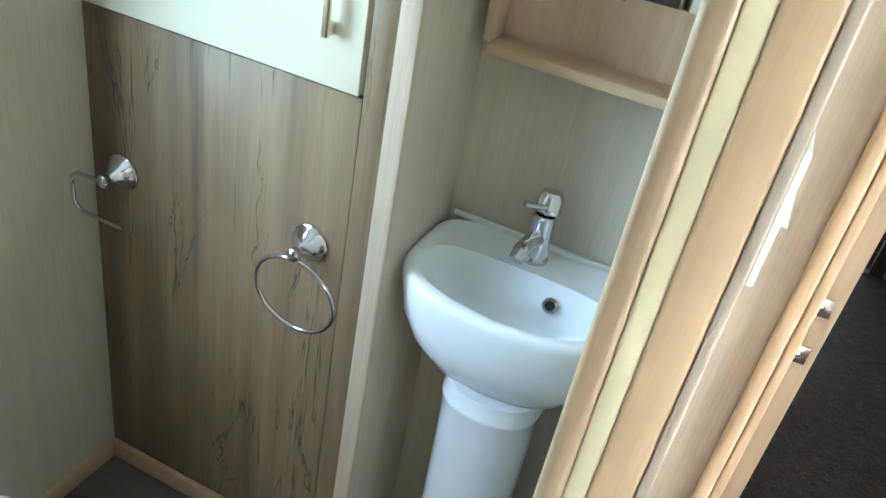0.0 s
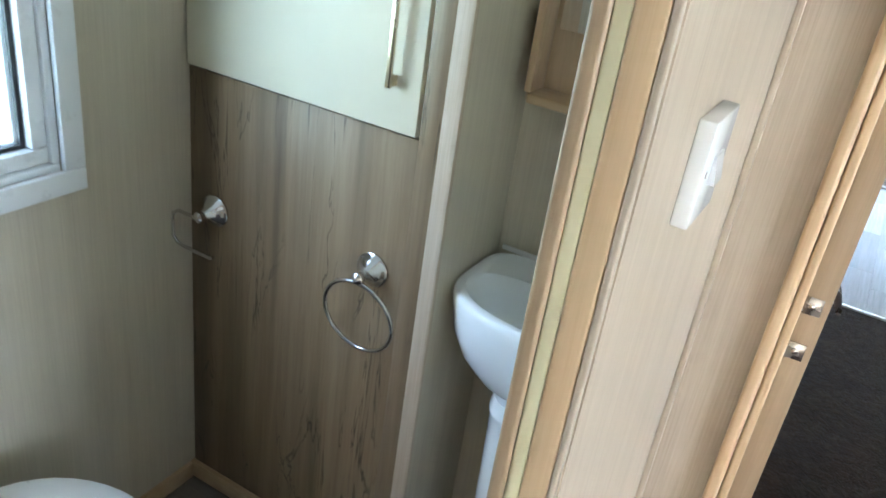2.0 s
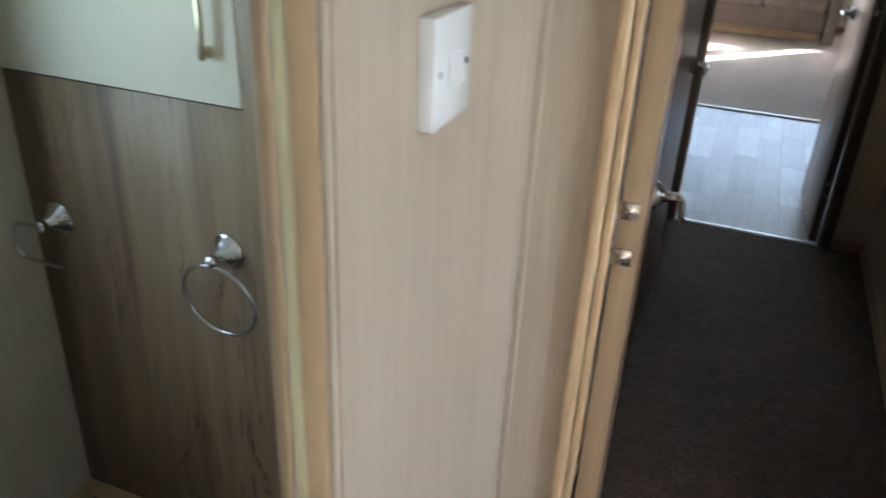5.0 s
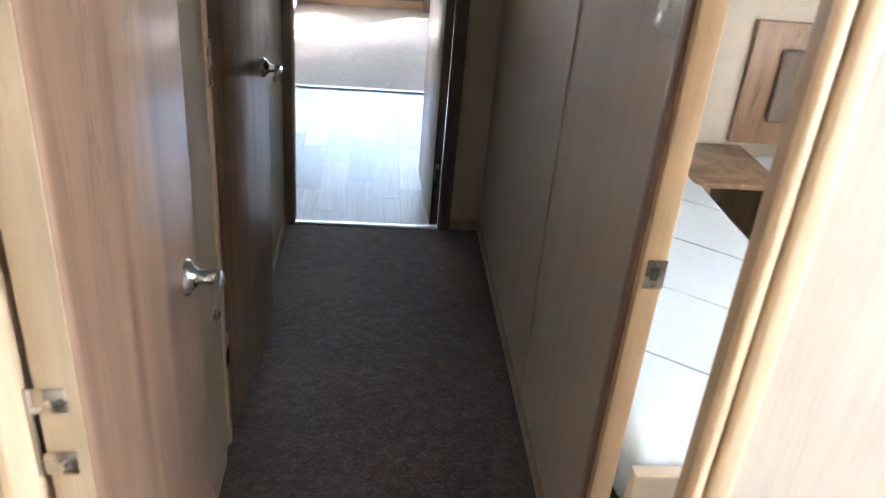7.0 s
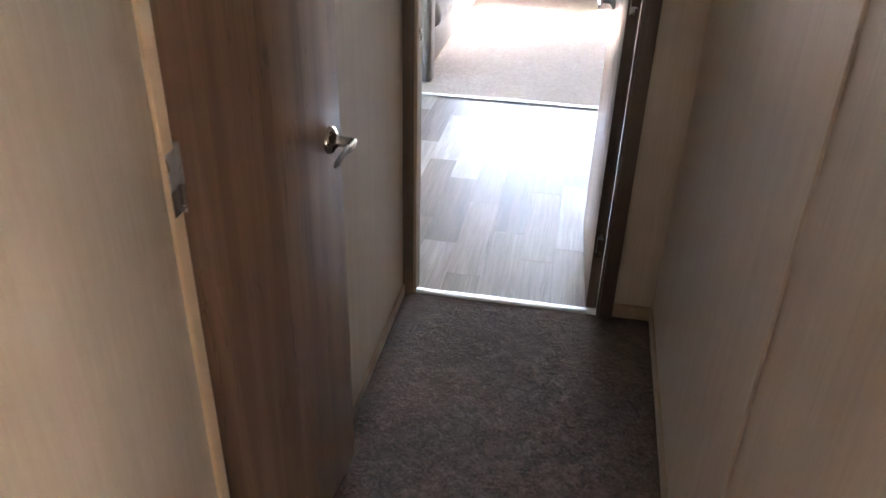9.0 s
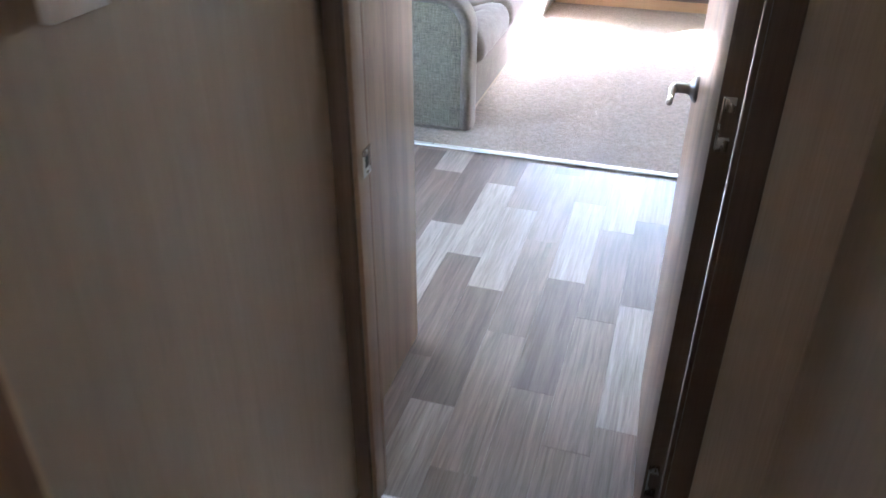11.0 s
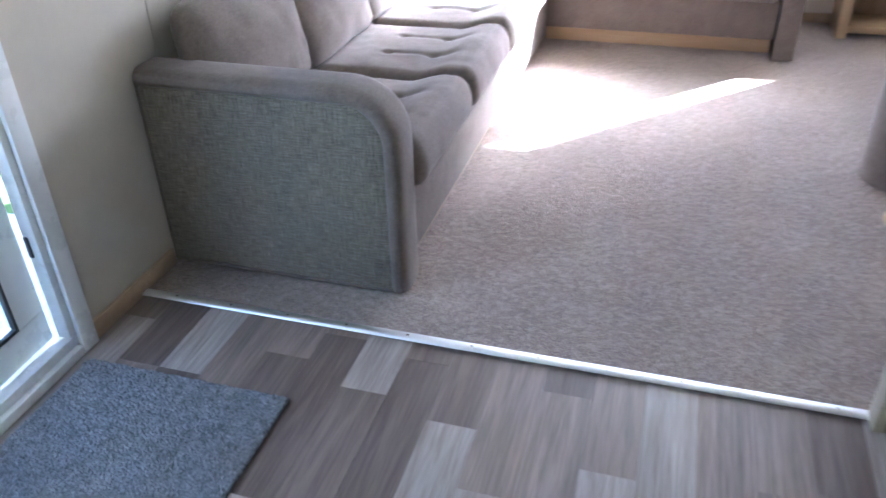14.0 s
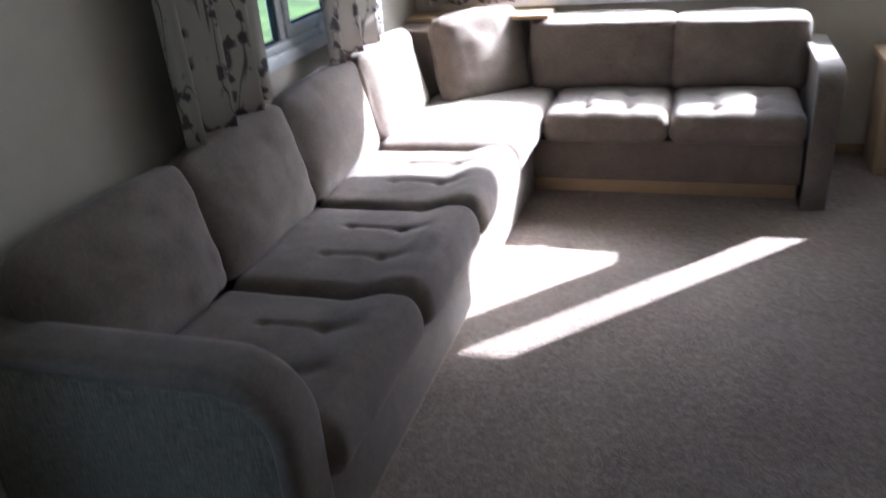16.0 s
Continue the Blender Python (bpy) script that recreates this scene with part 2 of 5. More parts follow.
def curtain_material():
    m, nt, b = material("blossom_curtain", (0.50, 0.47, 0.42), 0.9)
    v = coords(nt)
    base = ramp(nt, noise_tex(nt, coords(nt, (400, 400, 400)), 1.0), [(0.3, (0.45, 0.425, 0.38)), (0.7, (0.56, 0.53, 0.475))])
    br = noise_tex(nt, coords(nt, (6, 6, 2.4)), 1.1, 2.0, 0.5, 1.0)
    branch = ramp(nt, br, [(0.0, (0, 0, 0)), (0.48, (0, 0, 0)), (0.5, (1, 1, 1)), (0.52, (0, 0, 0))])
    vo = node(nt, "ShaderNodeTexVoronoi", Scale=17.0, Randomness=1.0)
    warp = nt.nodes.new("ShaderNodeTexNoise")
    warp.inputs["Scale"].default_value = 30.0
    nt.links.new(v, warp.inputs["Vector"])
    wv = mix(nt, 0.06, v, warp.outputs["Color"])
    nt.links.new(wv, vo.inputs["Vector"])
    flower = ramp(nt, vo.outputs["Distance"], [(0.0, (1, 1, 1)), (0.34, (1, 1, 1)), (0.42, (0, 0, 0))])
    near = ramp(nt, br, [(0.40, (0, 0, 0)), (0.45, (1, 1, 1)), (0.55, (1, 1, 1)), (0.6, (0, 0, 0))])
    fl = mix(nt, 1.0, flower, near, "MULTIPLY")
    c = mix(nt, branch, base, (0.10, 0.085, 0.09))
    c = mix(nt, fl, c, (0.12, 0.10, 0.11))
    nt.links.new(c, b.inputs["Base Color"])
    b.inputs["Transmission Weight"].default_value = 0.0
    return m


M_CURTAIN = curtain_material()


# ---- building helpers ----
def add_box(bm, x0, x1, y0, y1, z0, z1):
    vs = [bm.verts.new((x, y, z)) for z in (z0, z1) for y in (y0, y1) for x in (x0, x1)]
    for f in ((0, 2, 3, 1), (4, 5, 7, 6), (0, 1, 5, 4), (2, 6, 7, 3), (0, 4, 6, 2), (1, 3, 7, 5)):
        bm.faces.new([vs[i] for i in f])
    return bm


def bx(x0, x1, y0, y1, z0, z1, b=0.0, seg=2):
    bm = add_box(bmesh.new(), x0, x1, y0, y1, z0, z1)
    if b:
        bmesh.ops.bevel(bm, geom=bm.edges[:], offset=b, segments=seg, profile=0.5, affect="EDGES")
    return bm


def poly(points, z0, z1, b=0.0, seg=3):
    """A prism over a plan outline (anticlockwise)."""
    bm = bmesh.new()
    lo = [bm.verts.new((x, y, z0)) for x, y in points]
    hi = [bm.verts.new((x, y, z1)) for x, y in points]
    bm.faces.new(lo[::-1])
    bm.faces.new(hi)
    n = len(points)
    for i in range(n):
        bm.faces.new((lo[i], lo[(i + 1) % n], hi[(i + 1) % n], hi[i]))
    if b:
        bmesh.ops.bevel(bm, geom=[e for e in bm.edges if abs(e.verts[0].co.z - e.verts[1].co.z) < 1e-6], offset=b, segments=seg, profile=0.5, affect="EDGES")
    return bm


def loft(rings, cap_start=True, cap_end=True):
    bm = bmesh.new()
    vs = [[bm.verts.new(p) for p in r] for r in rings]
    n = len(rings[0])
    for a, b in zip(vs, vs[1:]):
        for i in range(n):
            bm.faces.new((a[i], a[(i + 1) % n], b[(i + 1) % n], b[i]))
    if cap_start:
        bm.faces.new(vs[0][::-1])
    if cap_end:
        bm.faces.new(vs[-1])
    bmesh.ops.recalc_face_normals(bm, faces=bm.faces)
    return bm


def lathe(profile, n=32):
    """A turned solid about z: profile of (radius, z)."""
    return loft([[(r * math.cos(2 * math.pi * i / n), r * math.sin(2 * math.pi * i / n), z) for i in range(n)] for r, z in profile])


def tube(points, r, n=12, closed=False):
    pts = [Vector(p) for p in points]
    rings = []
    up = Vector((0.13, 0.27, 0.95)).normalized()
    for i, p in enumerate(pts):
        a = pts[i - 1] if (i or closed) else p
        b = pts[(i + 1) % len(pts)] if (i < len(pts) - 1 or closed) else p
        d = (b - a).normalized()
        s = d.cross(up).normalized()
        u = s.cross(d)
        rad = r[i] if isinstance(r, (list, tuple)) else r
        rings.append([p + (s * math.cos(2 * math.pi * k / n) + u * math.sin(2 * math.pi * k / n)) * rad for k in range(n)])
    if closed:
        rings.append(rings[0])
        bm = loft(rings, False, False)
        bmesh.ops.remove_doubles(bm, verts=bm.verts[:], dist=1e-6)
        return bm
    return loft(rings)


def moved(bm, m):
    bmesh.ops.transform(bm, matrix=m, verts=bm.verts[:])
    return bm


def joined(*bms):
    out = bmesh.new()
    for b in bms:
        me = bpy.data.meshes.new("tmp")
        b.to_mesh(me)
        out.from_mesh(me)
        bpy.data.meshes.remove(me)
        b.free()
    return out


def mesh_from(name, bm, mat, smooth):
    bmesh.ops.recalc_face_normals(bm, faces=bm.faces[:])
    me = bpy.data.meshes.new(name)
    bm.to_mesh(me)
    bm.free()
    me.materials.append(mat)
    if smooth:
        me.shade_smooth()
        me.set_sharp_from_angle(angle=radians(smooth))
    return me


def thing(name, at, label, category, group="", kind=""):
    ob = new(name)
    ob.empty_display_size = 0.1
    ob.location = at
    return tagged(ob, label, category, group, kind)


def origin_of(ob):
    p = Vector((0, 0, 0))
    while ob:
        p += ob.location
        ob = ob.parent
    return p


def part(name, bm, mat, parent, label="", smooth=40):
    """One mesh, given in world coordinates, under a thing or a part."""
    base = origin_of(parent)
    bmesh.ops.translate(bm, verts=bm.verts[:], vec=-base)
    ob = new(name, mesh_from(name, bm, mat, smooth))
    ob.parent = parent
    return tagged(ob, label)


def solo(name, bm, mat, label="", category="", kind="", group="", smooth=40):
    """A top-level thing of one mesh, its origin at its base."""
    xs = [v.co for v in bm.verts]
    base = Vector((sum(v.x for v in xs) / len(xs), sum(v.y for v in xs) / len(xs), min(v.z for v in xs)))
    bmesh.ops.translate(bm, verts=bm.verts[:], vec=-base)
    ob = new(name, mesh_from(name, bm, mat, smooth))
    ob.location = base
    return tagged(ob, label, category, group, kind)


def rounded(x0, x1, y0, y1, z0, z1, r, n=14, bulge=0.0, tufts=(), wob=0.0, seed=0.0, sides=0.0, creases=(), roll=0.0):
    """An upholstered block: rounded edges, a swollen top, buttons pulled in, slight unevenness."""
    c = Vector(((x0 + x1) / 2, (y0 + y1) / 2, (z0 + z1) / 2))
    h = Vector(((x1 - x0) / 2, (y1 - y0) / 2, (z1 - z0) / 2))
    bm = bmesh.new()
    bmesh.ops.create_cube(bm, size=2.0)
    bmesh.ops.subdivide_edges(bm, edges=bm.edges[:], cuts=n, use_grid_fill=True)
    inner = Vector((max(h.x - r, 0.001), max(h.y - r, 0.001), max(h.z - r, 0.001)))
    for v in bm.verts:
        q = Vector([math.copysign(abs(a) ** 0.8, a) for a in v.co])
        p = Vector((q.x * h.x, q.y * h.y, q.z * h.z))
        k = Vector((max(-inner.x, min(inner.x, p.x)), max(-inner.y, min(inner.y, p.y)), max(-inner.z, min(inner.z, p.z))))
        d = p - k
        if d.length > 1e-6:
            nrm = d.normalized()
            p = k + nrm * min(r, d.length)
        else:
            nrm = Vector((0, 0, 1))
        u, w, t = p.x / h.x, p.y / h.y, p.z / h.z
        if t > 0:
            p.z += bulge * max(0, 1 - u * u) * max(0, 1 - w * w) * t
        p.x += sides * u * max(0, 1 - t * t) * max(0, 1 - w * w)
        p.y += sides * w * max(0, 1 - t * t) * max(0, 1 - u * u)
        g = p + c
        for tx, ty, depth, sx, sy in tufts:
            if t > 0.2:
                p.z -= depth * math.exp(-((g.x - tx) / sx) ** 2 - ((g.y - ty) / sy) ** 2)
        for cx0, cx1, cy, depth, wide in creases:
            if t > 0.2:
                off = max(cx0 - g.x, 0.0, g.x - cx1)
                p.z -= depth * math.exp(-((g.y - cy) / wide) ** 2 - (off / 0.02) ** 2)
        if roll and t > 0:
            k01 = max(0.0, min(1.0, (u - 0.30) / 0.42))
            p.z += roll * t * k01 * k01 * (3 - 2 * k01)
        if wob:
            p += nrm * wob * noise.noise(g * 7.0 + Vector((seed, seed, 0))) + nrm * wob * 0.4 * noise.noise(g * 19.0 + Vector((seed, 0, seed)))
        v.co = p + c
    return bm


def wall(name, axis, c0, c1, a0, a1, z0, z1, holes, mat, label):
    """A wall slab along an axis ('x' or 'y'), with holes (from, to, bottom, top) through it, closed round each reveal."""
    bm = bmesh.new()
    cuts = sorted({a0, a1, *[h[0] for h in holes], *[h[1] for h in holes]})
    zc = sorted({z0, z1, *[h[2] for h in holes], *[h[3] for h in holes]})
    solid = {}
    for i in range(len(cuts) - 1):
        for j in range(len(zc) - 1):
            am, zm = (cuts[i] + cuts[i + 1]) / 2, (zc[j] + zc[j + 1]) / 2
            solid[i, j] = not any(h[0] < am < h[1] and h[2] < zm < h[3] for h in holes)

    def V(a, c, z):
        return bm.verts.new((a, c, z) if axis == "x" else (c, a, z))

    for (i, j), s in solid.items():
        if not s:
            continue
        p, q, zl, zh = cuts[i], cuts[i + 1], zc[j], zc[j + 1]
        for c in (c0, c1):
            bm.faces.new([V(p, c, zl), V(q, c, zl), V(q, c, zh), V(p, c, zh)])
        if not solid.get((i - 1, j)):
            bm.faces.new([V(p, c0, zl), V(p, c1, zl), V(p, c1, zh), V(p, c0, zh)])
        if not solid.get((i + 1, j)):
            bm.faces.new([V(q, c0, zl), V(q, c1, zl), V(q, c1, zh), V(q, c0, zh)])
        if not solid.get((i, j - 1)):
            bm.faces.new([V(p, c0, zl), V(q, c0, zl), V(q, c1, zl), V(p, c1, zl)])
        if not solid.get((i, j + 1)):
            bm.faces.new([V(p, c0, zh), V(q, c0, zh), V(q, c1, zh), V(p, c1, zh)])
    bmesh.ops.remove_doubles(bm, verts=bm.verts[:], dist=1e-5)
    return solo(name, bm, mat, label, "wall", "structure", smooth=0)


# ---- the shell ----
XL, XR, YB, YF, H = -1.175, 2.45, -5.5, 5.28, 2.12
slab = solo("floor_slab", bx(XL, XR, YB, YF, -0.12, -0.012), M_BLACK, "plain timber floor deck under the coverings", "floor", "structure")
solo("floor_carpet", bx(-0.11, XR, -2.52, -0.002, -0.012, 0.0), M_CARPET, "dark brown speckled carpet of the corridor", "carpet", "structure", smooth=0)
solo("floor_bedroom", bx(-0.13, XR, YB, -2.521, -0.012, 0.0), M_CARPET, "brown speckled carpet of the bedroom", "carpet", "structure", smooth=0)
solo("floor_bathroom", bx(XL, -0.131, YB, -2.1, -0.012, -0.002), M_BATHFLOOR, "dark grey-brown vinyl bathroom floor", "floor", "structure", smooth=0)
solo("floor_lounge", bx(XL, XR, 1.975, YF, -0.012, 0.006), M_LCARPET, "beige-grey speckled loop carpet of the lounge", "carpet", "structure", smooth=0)
floor_vinyl = solo("floor_vinyl", bx(XL, XR, 0.0, 1.975, -0.012, -0.003), M_BLACK, "grey-brown plank-effect vinyl kitchen floor", "floor", "structure", smooth=0)
solo("ceiling", bx(XL - 0.06, XR + 0.06, YB - 0.06, YF + 0.06, H, H + 0.08), M_CEILING, "plain white ceiling boards", "ceiling", "structure", smooth=0)

BATH_WIN, EXT_DOOR, SIDE_WIN = (-3.42, -2.712, 0.935, 1.86), (0.86, 1.70, 0.03, 2.0), (3.42, 4.3, 0.88, 1.86)
FRONT_WIN = (-0.75, 1.835, 0.80, 1.74)
wall("wall_left", "y", XL - 0.07, XL, YB, YF, -0.12, H, [BATH_WIN, EXT_DOOR, SIDE_WIN], M_CREAMWALL, "cream outer wall of the lounge and bathroom")
wall("wall_front", "x", YF, YF + 0.07, XL - 0.07, XR + 0.07, -0.12, H, [FRONT_WIN], M_CREAMWALL, "cream end wall with a wide window")
wall("wall_right", "y", XR, XR + 0.07, YB, YF, -0.12, H, [(-2.4, -1.7, 0.95, 1.86), (-4.25, -3.25, 0.95, 1.86)], M_CREAMWALL, "cream outer wall of the kitchen side")
wall("wall_back", "x", YB - 0.07, YB, XL - 0.07, XR + 0.07, -0.12, H, [], M_CREAMWALL, "cream end wall of the bedroom")
wall("wall_bathroom_door", "y", -0.124, -0.070, YB, -2.52, -0.004, H, [(-3.72, -3.08, -0.004, 1.97)], M_BOARD, "pale grained wallboard beside the bathroom door")
wall("wall_bedroom_door", "x", -2.58, -2.52, -0.0698, XR, 0.0, H, [(0.022, 0.620, 0.0, 1.97)], M_BOARD, "pale grained wallboard round the bedroom door")
wall("wall_corridor_left", "y", -0.10, -0.05, -2.52, 0.0, 0.0, H, [(-1.38, -0.765, 0.0, 1.96)], M_BOARD, "pale grained wallboard of the corridor")
wall("wall_corridor_right", "y", 0.785, 0.803, -2.52, 0.0, 0.0, H, [(-2.50, -1.945, 0.0, 1.96)], M_BOARD, "pale grained wallboard of the corridor")
wall("wall_kitchen", "x", 0.0, 0.05, XL, XR, -0.01, H, [(-0.034, 0.632, -0.01, 1.97)], M_BOARD, "pale grained wallboard round the lounge door")
wall("wall_bathroom_end", "x", -2.19, -2.14, XL, -0.10, -0.004, H, [], M_BATHBOARD, "grey-beige grained wallboard behind the basin")
wall("wall_cupboard_return", "y", -0.585, -0.522, -2.44, -2.19, -0.004, H, [], M_BATHBOARD, "grey-beige wallboard return beside the basin")
wall("wall_bathroom_outer_lining", "y", XL, XL + 0.008, -4.6, -2.19, -0.004, H, [BATH_WIN], M_BATHBOARD, "grey-beige grained wallboard round the bathroom window")
wall("wall_bathroom_back", "x", -4.66, -4.6, XL, -0.131, -0.004, H, [], M_BATHBOARD, "grey-beige grained wallboard closing the bathroom")
wall("wall_bathroom_inner_lining", "y", -0.1270, -0.1242, -3.06, -2.19, -0.004, H, [], M_BATHBOARD, "grey-beige grained wallboard beside the basin")


def strip(name, x0, x1, y0, y1, z0, z1, mat, label, kind="structure", category="trim", b=0.002):
    return solo(name, bx(x0, x1, y0, y1, z0, z1, b), mat, label, category, kind)


# skirtings and cover strips
strip("baseboard", -0.05, -0.042, -0.765 + 0.05, -0.03, 0.0, 0.045, M_SKIRT, "narrow oak skirting of the corridor")
strip("baseboard", -0.05, -0.042, -1.95, -1.45, 0.0, 0.045, M_SKIRT, "narrow oak skirting of the corridor")
strip("baseboard", 0.777, 0.785, -1.90, -0.012, 0.0, 0.05, M_SKIRT, "narrow oak skirting of the corridor")
strip("baseboard", 0.655, 0.777, -0.012, -0.001, 0.0, 0.05, M_SKIRT, "narrow oak skirting of the corridor end")
strip("baseboard", XL, XL + 0.012, 1.745, 2.145, 0.0, 0.06, M_SKIRT, "oak skirting beside the sofa")
strip("baseboard", -0.5, XR, YF - 0.012, YF, 0.006, 0.06, M_SKIRT, "oak skirting under the front window")
strip("baseboard", XL + 0.008, -0.615, -2.426, -2.412, -0.002, 0.045, M_OAKX, "pale oak skirting of the bathroom cupboard")
strip("baseboard", XL + 0.008, XL + 0.02, -3.3, -2.427, -0.002, 0.045, M_OAKX, "pale oak skirting under the bathroom window")
strip("trim", 0.779, 0.785, -1.200, -1.190, 0.05, H, M_BOARD, "cover strip over a wallboard joint")
strip("trim", XL, XL + 0.003, 2.29, 2.296, 0.64, H, M_CREAMWALL, "cover strip over a wall joint")
strip("trim", -0.070, -0.061, -2.589, -2.5805, 0.0, H, M_BOARD, "pale corner bead between wallboards")


def threshold(x0, x1, y, z, label):
    t = thing("threshold_strip", ((x0 + x1) / 2, y, z), label, "floor trim")
    prof = [(-0.017, 0.0), (-0.015, 0.003), (-0.006, 0.006), (0.006, 0.006), (0.015, 0.003), (0.017, 0.0)]
    part("bar", loft([[(x, y + a, z + b) for a, b in prof] for x in (x0, x1)]), M_ALU, t)
    k = int((x1 - x0) / 0.17)
    for i in range(k):
        sx = x0 + (i + 0.6) * (x1 - x0) / k
        part("screw", moved(lathe([(0.0035, 0), (0.0035, 0.0006), (0.001, 0.001)], 10), Matrix.Translation((sx, y, z + 0.006))), M_NICKEL, t)
    return t


threshold(-0.03, 0.606, 0.004, 0.0, "silver aluminium threshold strip between carpet and vinyl")
threshold(XL + 0.012, 0.84, 1.976, 0.0062, "long silver aluminium strip between vinyl and lounge carpet")


def door_frame(name, runs, label):
    """A door lining: each run is a box with its material; a bead of its own for each."""
    t = thing(name, runs[0][1][:1] + runs[0][1][2:3] + (0.0,), label, "door frame", kind="structure")
    for nm, (x0, x1, y0, y1, z0, z1), mat, b in runs:
        part(nm, bx(x0, x1, y0, y1, z0, z1, b, 3), mat, t)
    return t


# bathroom door: the jamb shows all its layers
door_frame("door_frame_bathroom", [
    ("jamb", (-0.1250, -0.0718, -3.080, -3.062, -0.004, 1.97), M_TRIM, 0.001),
    # same honey oak as the stop; the darker wood paints in its shade
    ("inner_bead", (-0.1240, -0.1103, -3.0895, -3.0805, -0.004, 1.97), M_EDGE, 0.0035),
    ("seal_strip", (-0.1101, -0.0987, -3.0875, -3.0805, -0.004, 1.97), M_STRIP, 0.0012),
    ("stop", (-0.0985, -0.0768, -3.0885, -3.0805, -0.004, 1.97), M_TRIM, 0.0025),
    ("edge_strip", (-0.0766, -0.0712, -3.0885, -3.0805, -0.004, 1.97), M_BOARD, 0.0012),
    ("jamb", (-0.150, -0.060, -3.74, -3.72, -0.004, 1.97), M_TRIM, 0.003),
    ("head", (-0.150, -0.060, -3.72, -3.091, 1.955, 1.985), M_TRIM, 0.003),
], "honey oak bathroom door lining with a cream strip")
# bedroom door
door_frame("door_frame_bedroom", [
    ("jamb", (0.022, 0.036, -2.583, -2.516, 0.0, 1.97), M_TRIM, 0.001),
    ("bead", (0.016, 0.033, -2.598, -2.5835, 0.0, 1.99), M_TRIM, 0.005),
    ("bead", (0.0345, 0.046, -2.593, -2.5835, 0.0, 1.99), M_TRIM, 0.003),
    ("jamb", (0.6055, 0.6195, -2.583, -2.545, 0.0, 1.97), M_TRIM, 0.002),
    ("stop", (0.600, 0.6050, -2.583, -2.550, 0.0, 1.97), M_EDGE, 0.001),
    ("bead", (0.589, 0.6005, -2.596, -2.5835, 0.0, 1.99), M_TRIM, 0.004),
    ("bead", (0.6025, 0.6235, -2.600, -2.5835, 0.0, 1.99), M_TRIM, 0.006),
    ("head", (0.022, 0.6195, -2.583, -2.516, 1.955, 1.99), M_TRIM, 0.003),
], "honey oak bedroom door lining with rounded beads")
# twin room door
door_frame("door_frame_twin_room", [
    ("jamb", (0.764, 0.8045, -1.955, -1.935, 0.0, 1.96), M_TRIM, 0.002),
    ("jamb", (0.780, 0.8045, -2.515, -2.495, 0.0, 1.96), M_TRIM, 0.002),
    ("bead", (0.758, 0.7845, -1.9345, -1.905, 0.0, 1.96), M_DOOR, 0.003),
    ("head", (0.780, 0.8045, -2.495, -1.955, 1.94, 1.97), M_TRIM, 0.003),
], "honey oak lining of the twin room doorway")
# store door
door_frame("door_frame_store", [
    ("jamb", (-0.102, -0.044, -1.385, -1.357, 0.0, 1.96), M_TRIM, 0.002),
    ("jamb", (-0.102, -0.044, -0.775, -0.755, 0.0, 1.96), M_TRIM, 0.002),
    ("head", (-0.102, -0.044, -1.357, -0.775, 1.94, 1.97), M_TRIM, 0.003),
], "oak lining of the closed corridor door")
# lounge door
# frame wood darkened in its colour for the shade it stands in
M_SHADED_FRAME = wood("shaded_frame", (0.065, 0.039, 0.026), (0.11, 0.070, 0.047), (0.155, 0.103, 0.070), 0.45, (40, 40, 1.0))
door_frame("door_frame_lounge", [
    ("jamb", (-0.036, -0.008, -0.014, 0.036, 0.0, 1.97), M_HOUSING, 0.001),
    ("joint", (-0.036, -0.0088, 0.0362, 0.0376, 0.0, 1.97), M_BLACK, 0.0),
    ("cover_edge", (-0.036, -0.008, 0.0378, 0.0505, 0.0, 1.97), M_HOUSING, 0.001),
    ("bead", (-0.060, -0.016, -0.026, -0.0145, 0.0, 1.99), M_SHADED_FRAME, 0.003),
    ("jamb", (0.6045, 0.634, -0.014, 0.003, 0.0, 1.97), M_SHADED_FRAME, 0.002),
    ("jamb_rear", (0.617, 0.634, 0.0035, 0.062, 0.0, 1.97), M_SHADED_FRAME, 0.002),
    ("bead", (0.612, 0.656, -0.026, -0.0145, 0.0, 1.99), M_SHADED_FRAME, 0.003),
    ("head", (-0.036, 0.634, -0.014, 0.062, 1.955, 1.99), M_HOUSING, 0.003),
], "brown oak lounge door lining")


def lever(parent, m, label="satin nickel lever handle"):
    """Rose, neck and lever; the face looks along +z of m, the lever runs along +x."""
    h = part("door_handle", moved(lathe([(0.028, 0), (0.028, 0.004), (0.024, 0.009), (0.0155, 0.014), (0.011, 0.022), (0.0105, 0.046), (0.0, 0.046)], 28), m), M_NICKEL, parent, label)
    pts = [(-0.010, 0, 0.047), (0.01, 0, 0.050), (0.04, 0.001, 0.052), (0.075, 0.0, 0.054), (0.098, -0.002, 0.056), (0.108, -0.003, 0.056)]
    part("lever", moved(tube(pts, [0.0065, 0.0085, 0.0068, 0.0058, 0.0062, 0.0032]), m), M_NICKEL, h)
    return h


def axes(o, x, y, z):
    m = Matrix((x, y, z)).transposed().to_4x4()
    m.translation = o
    return m


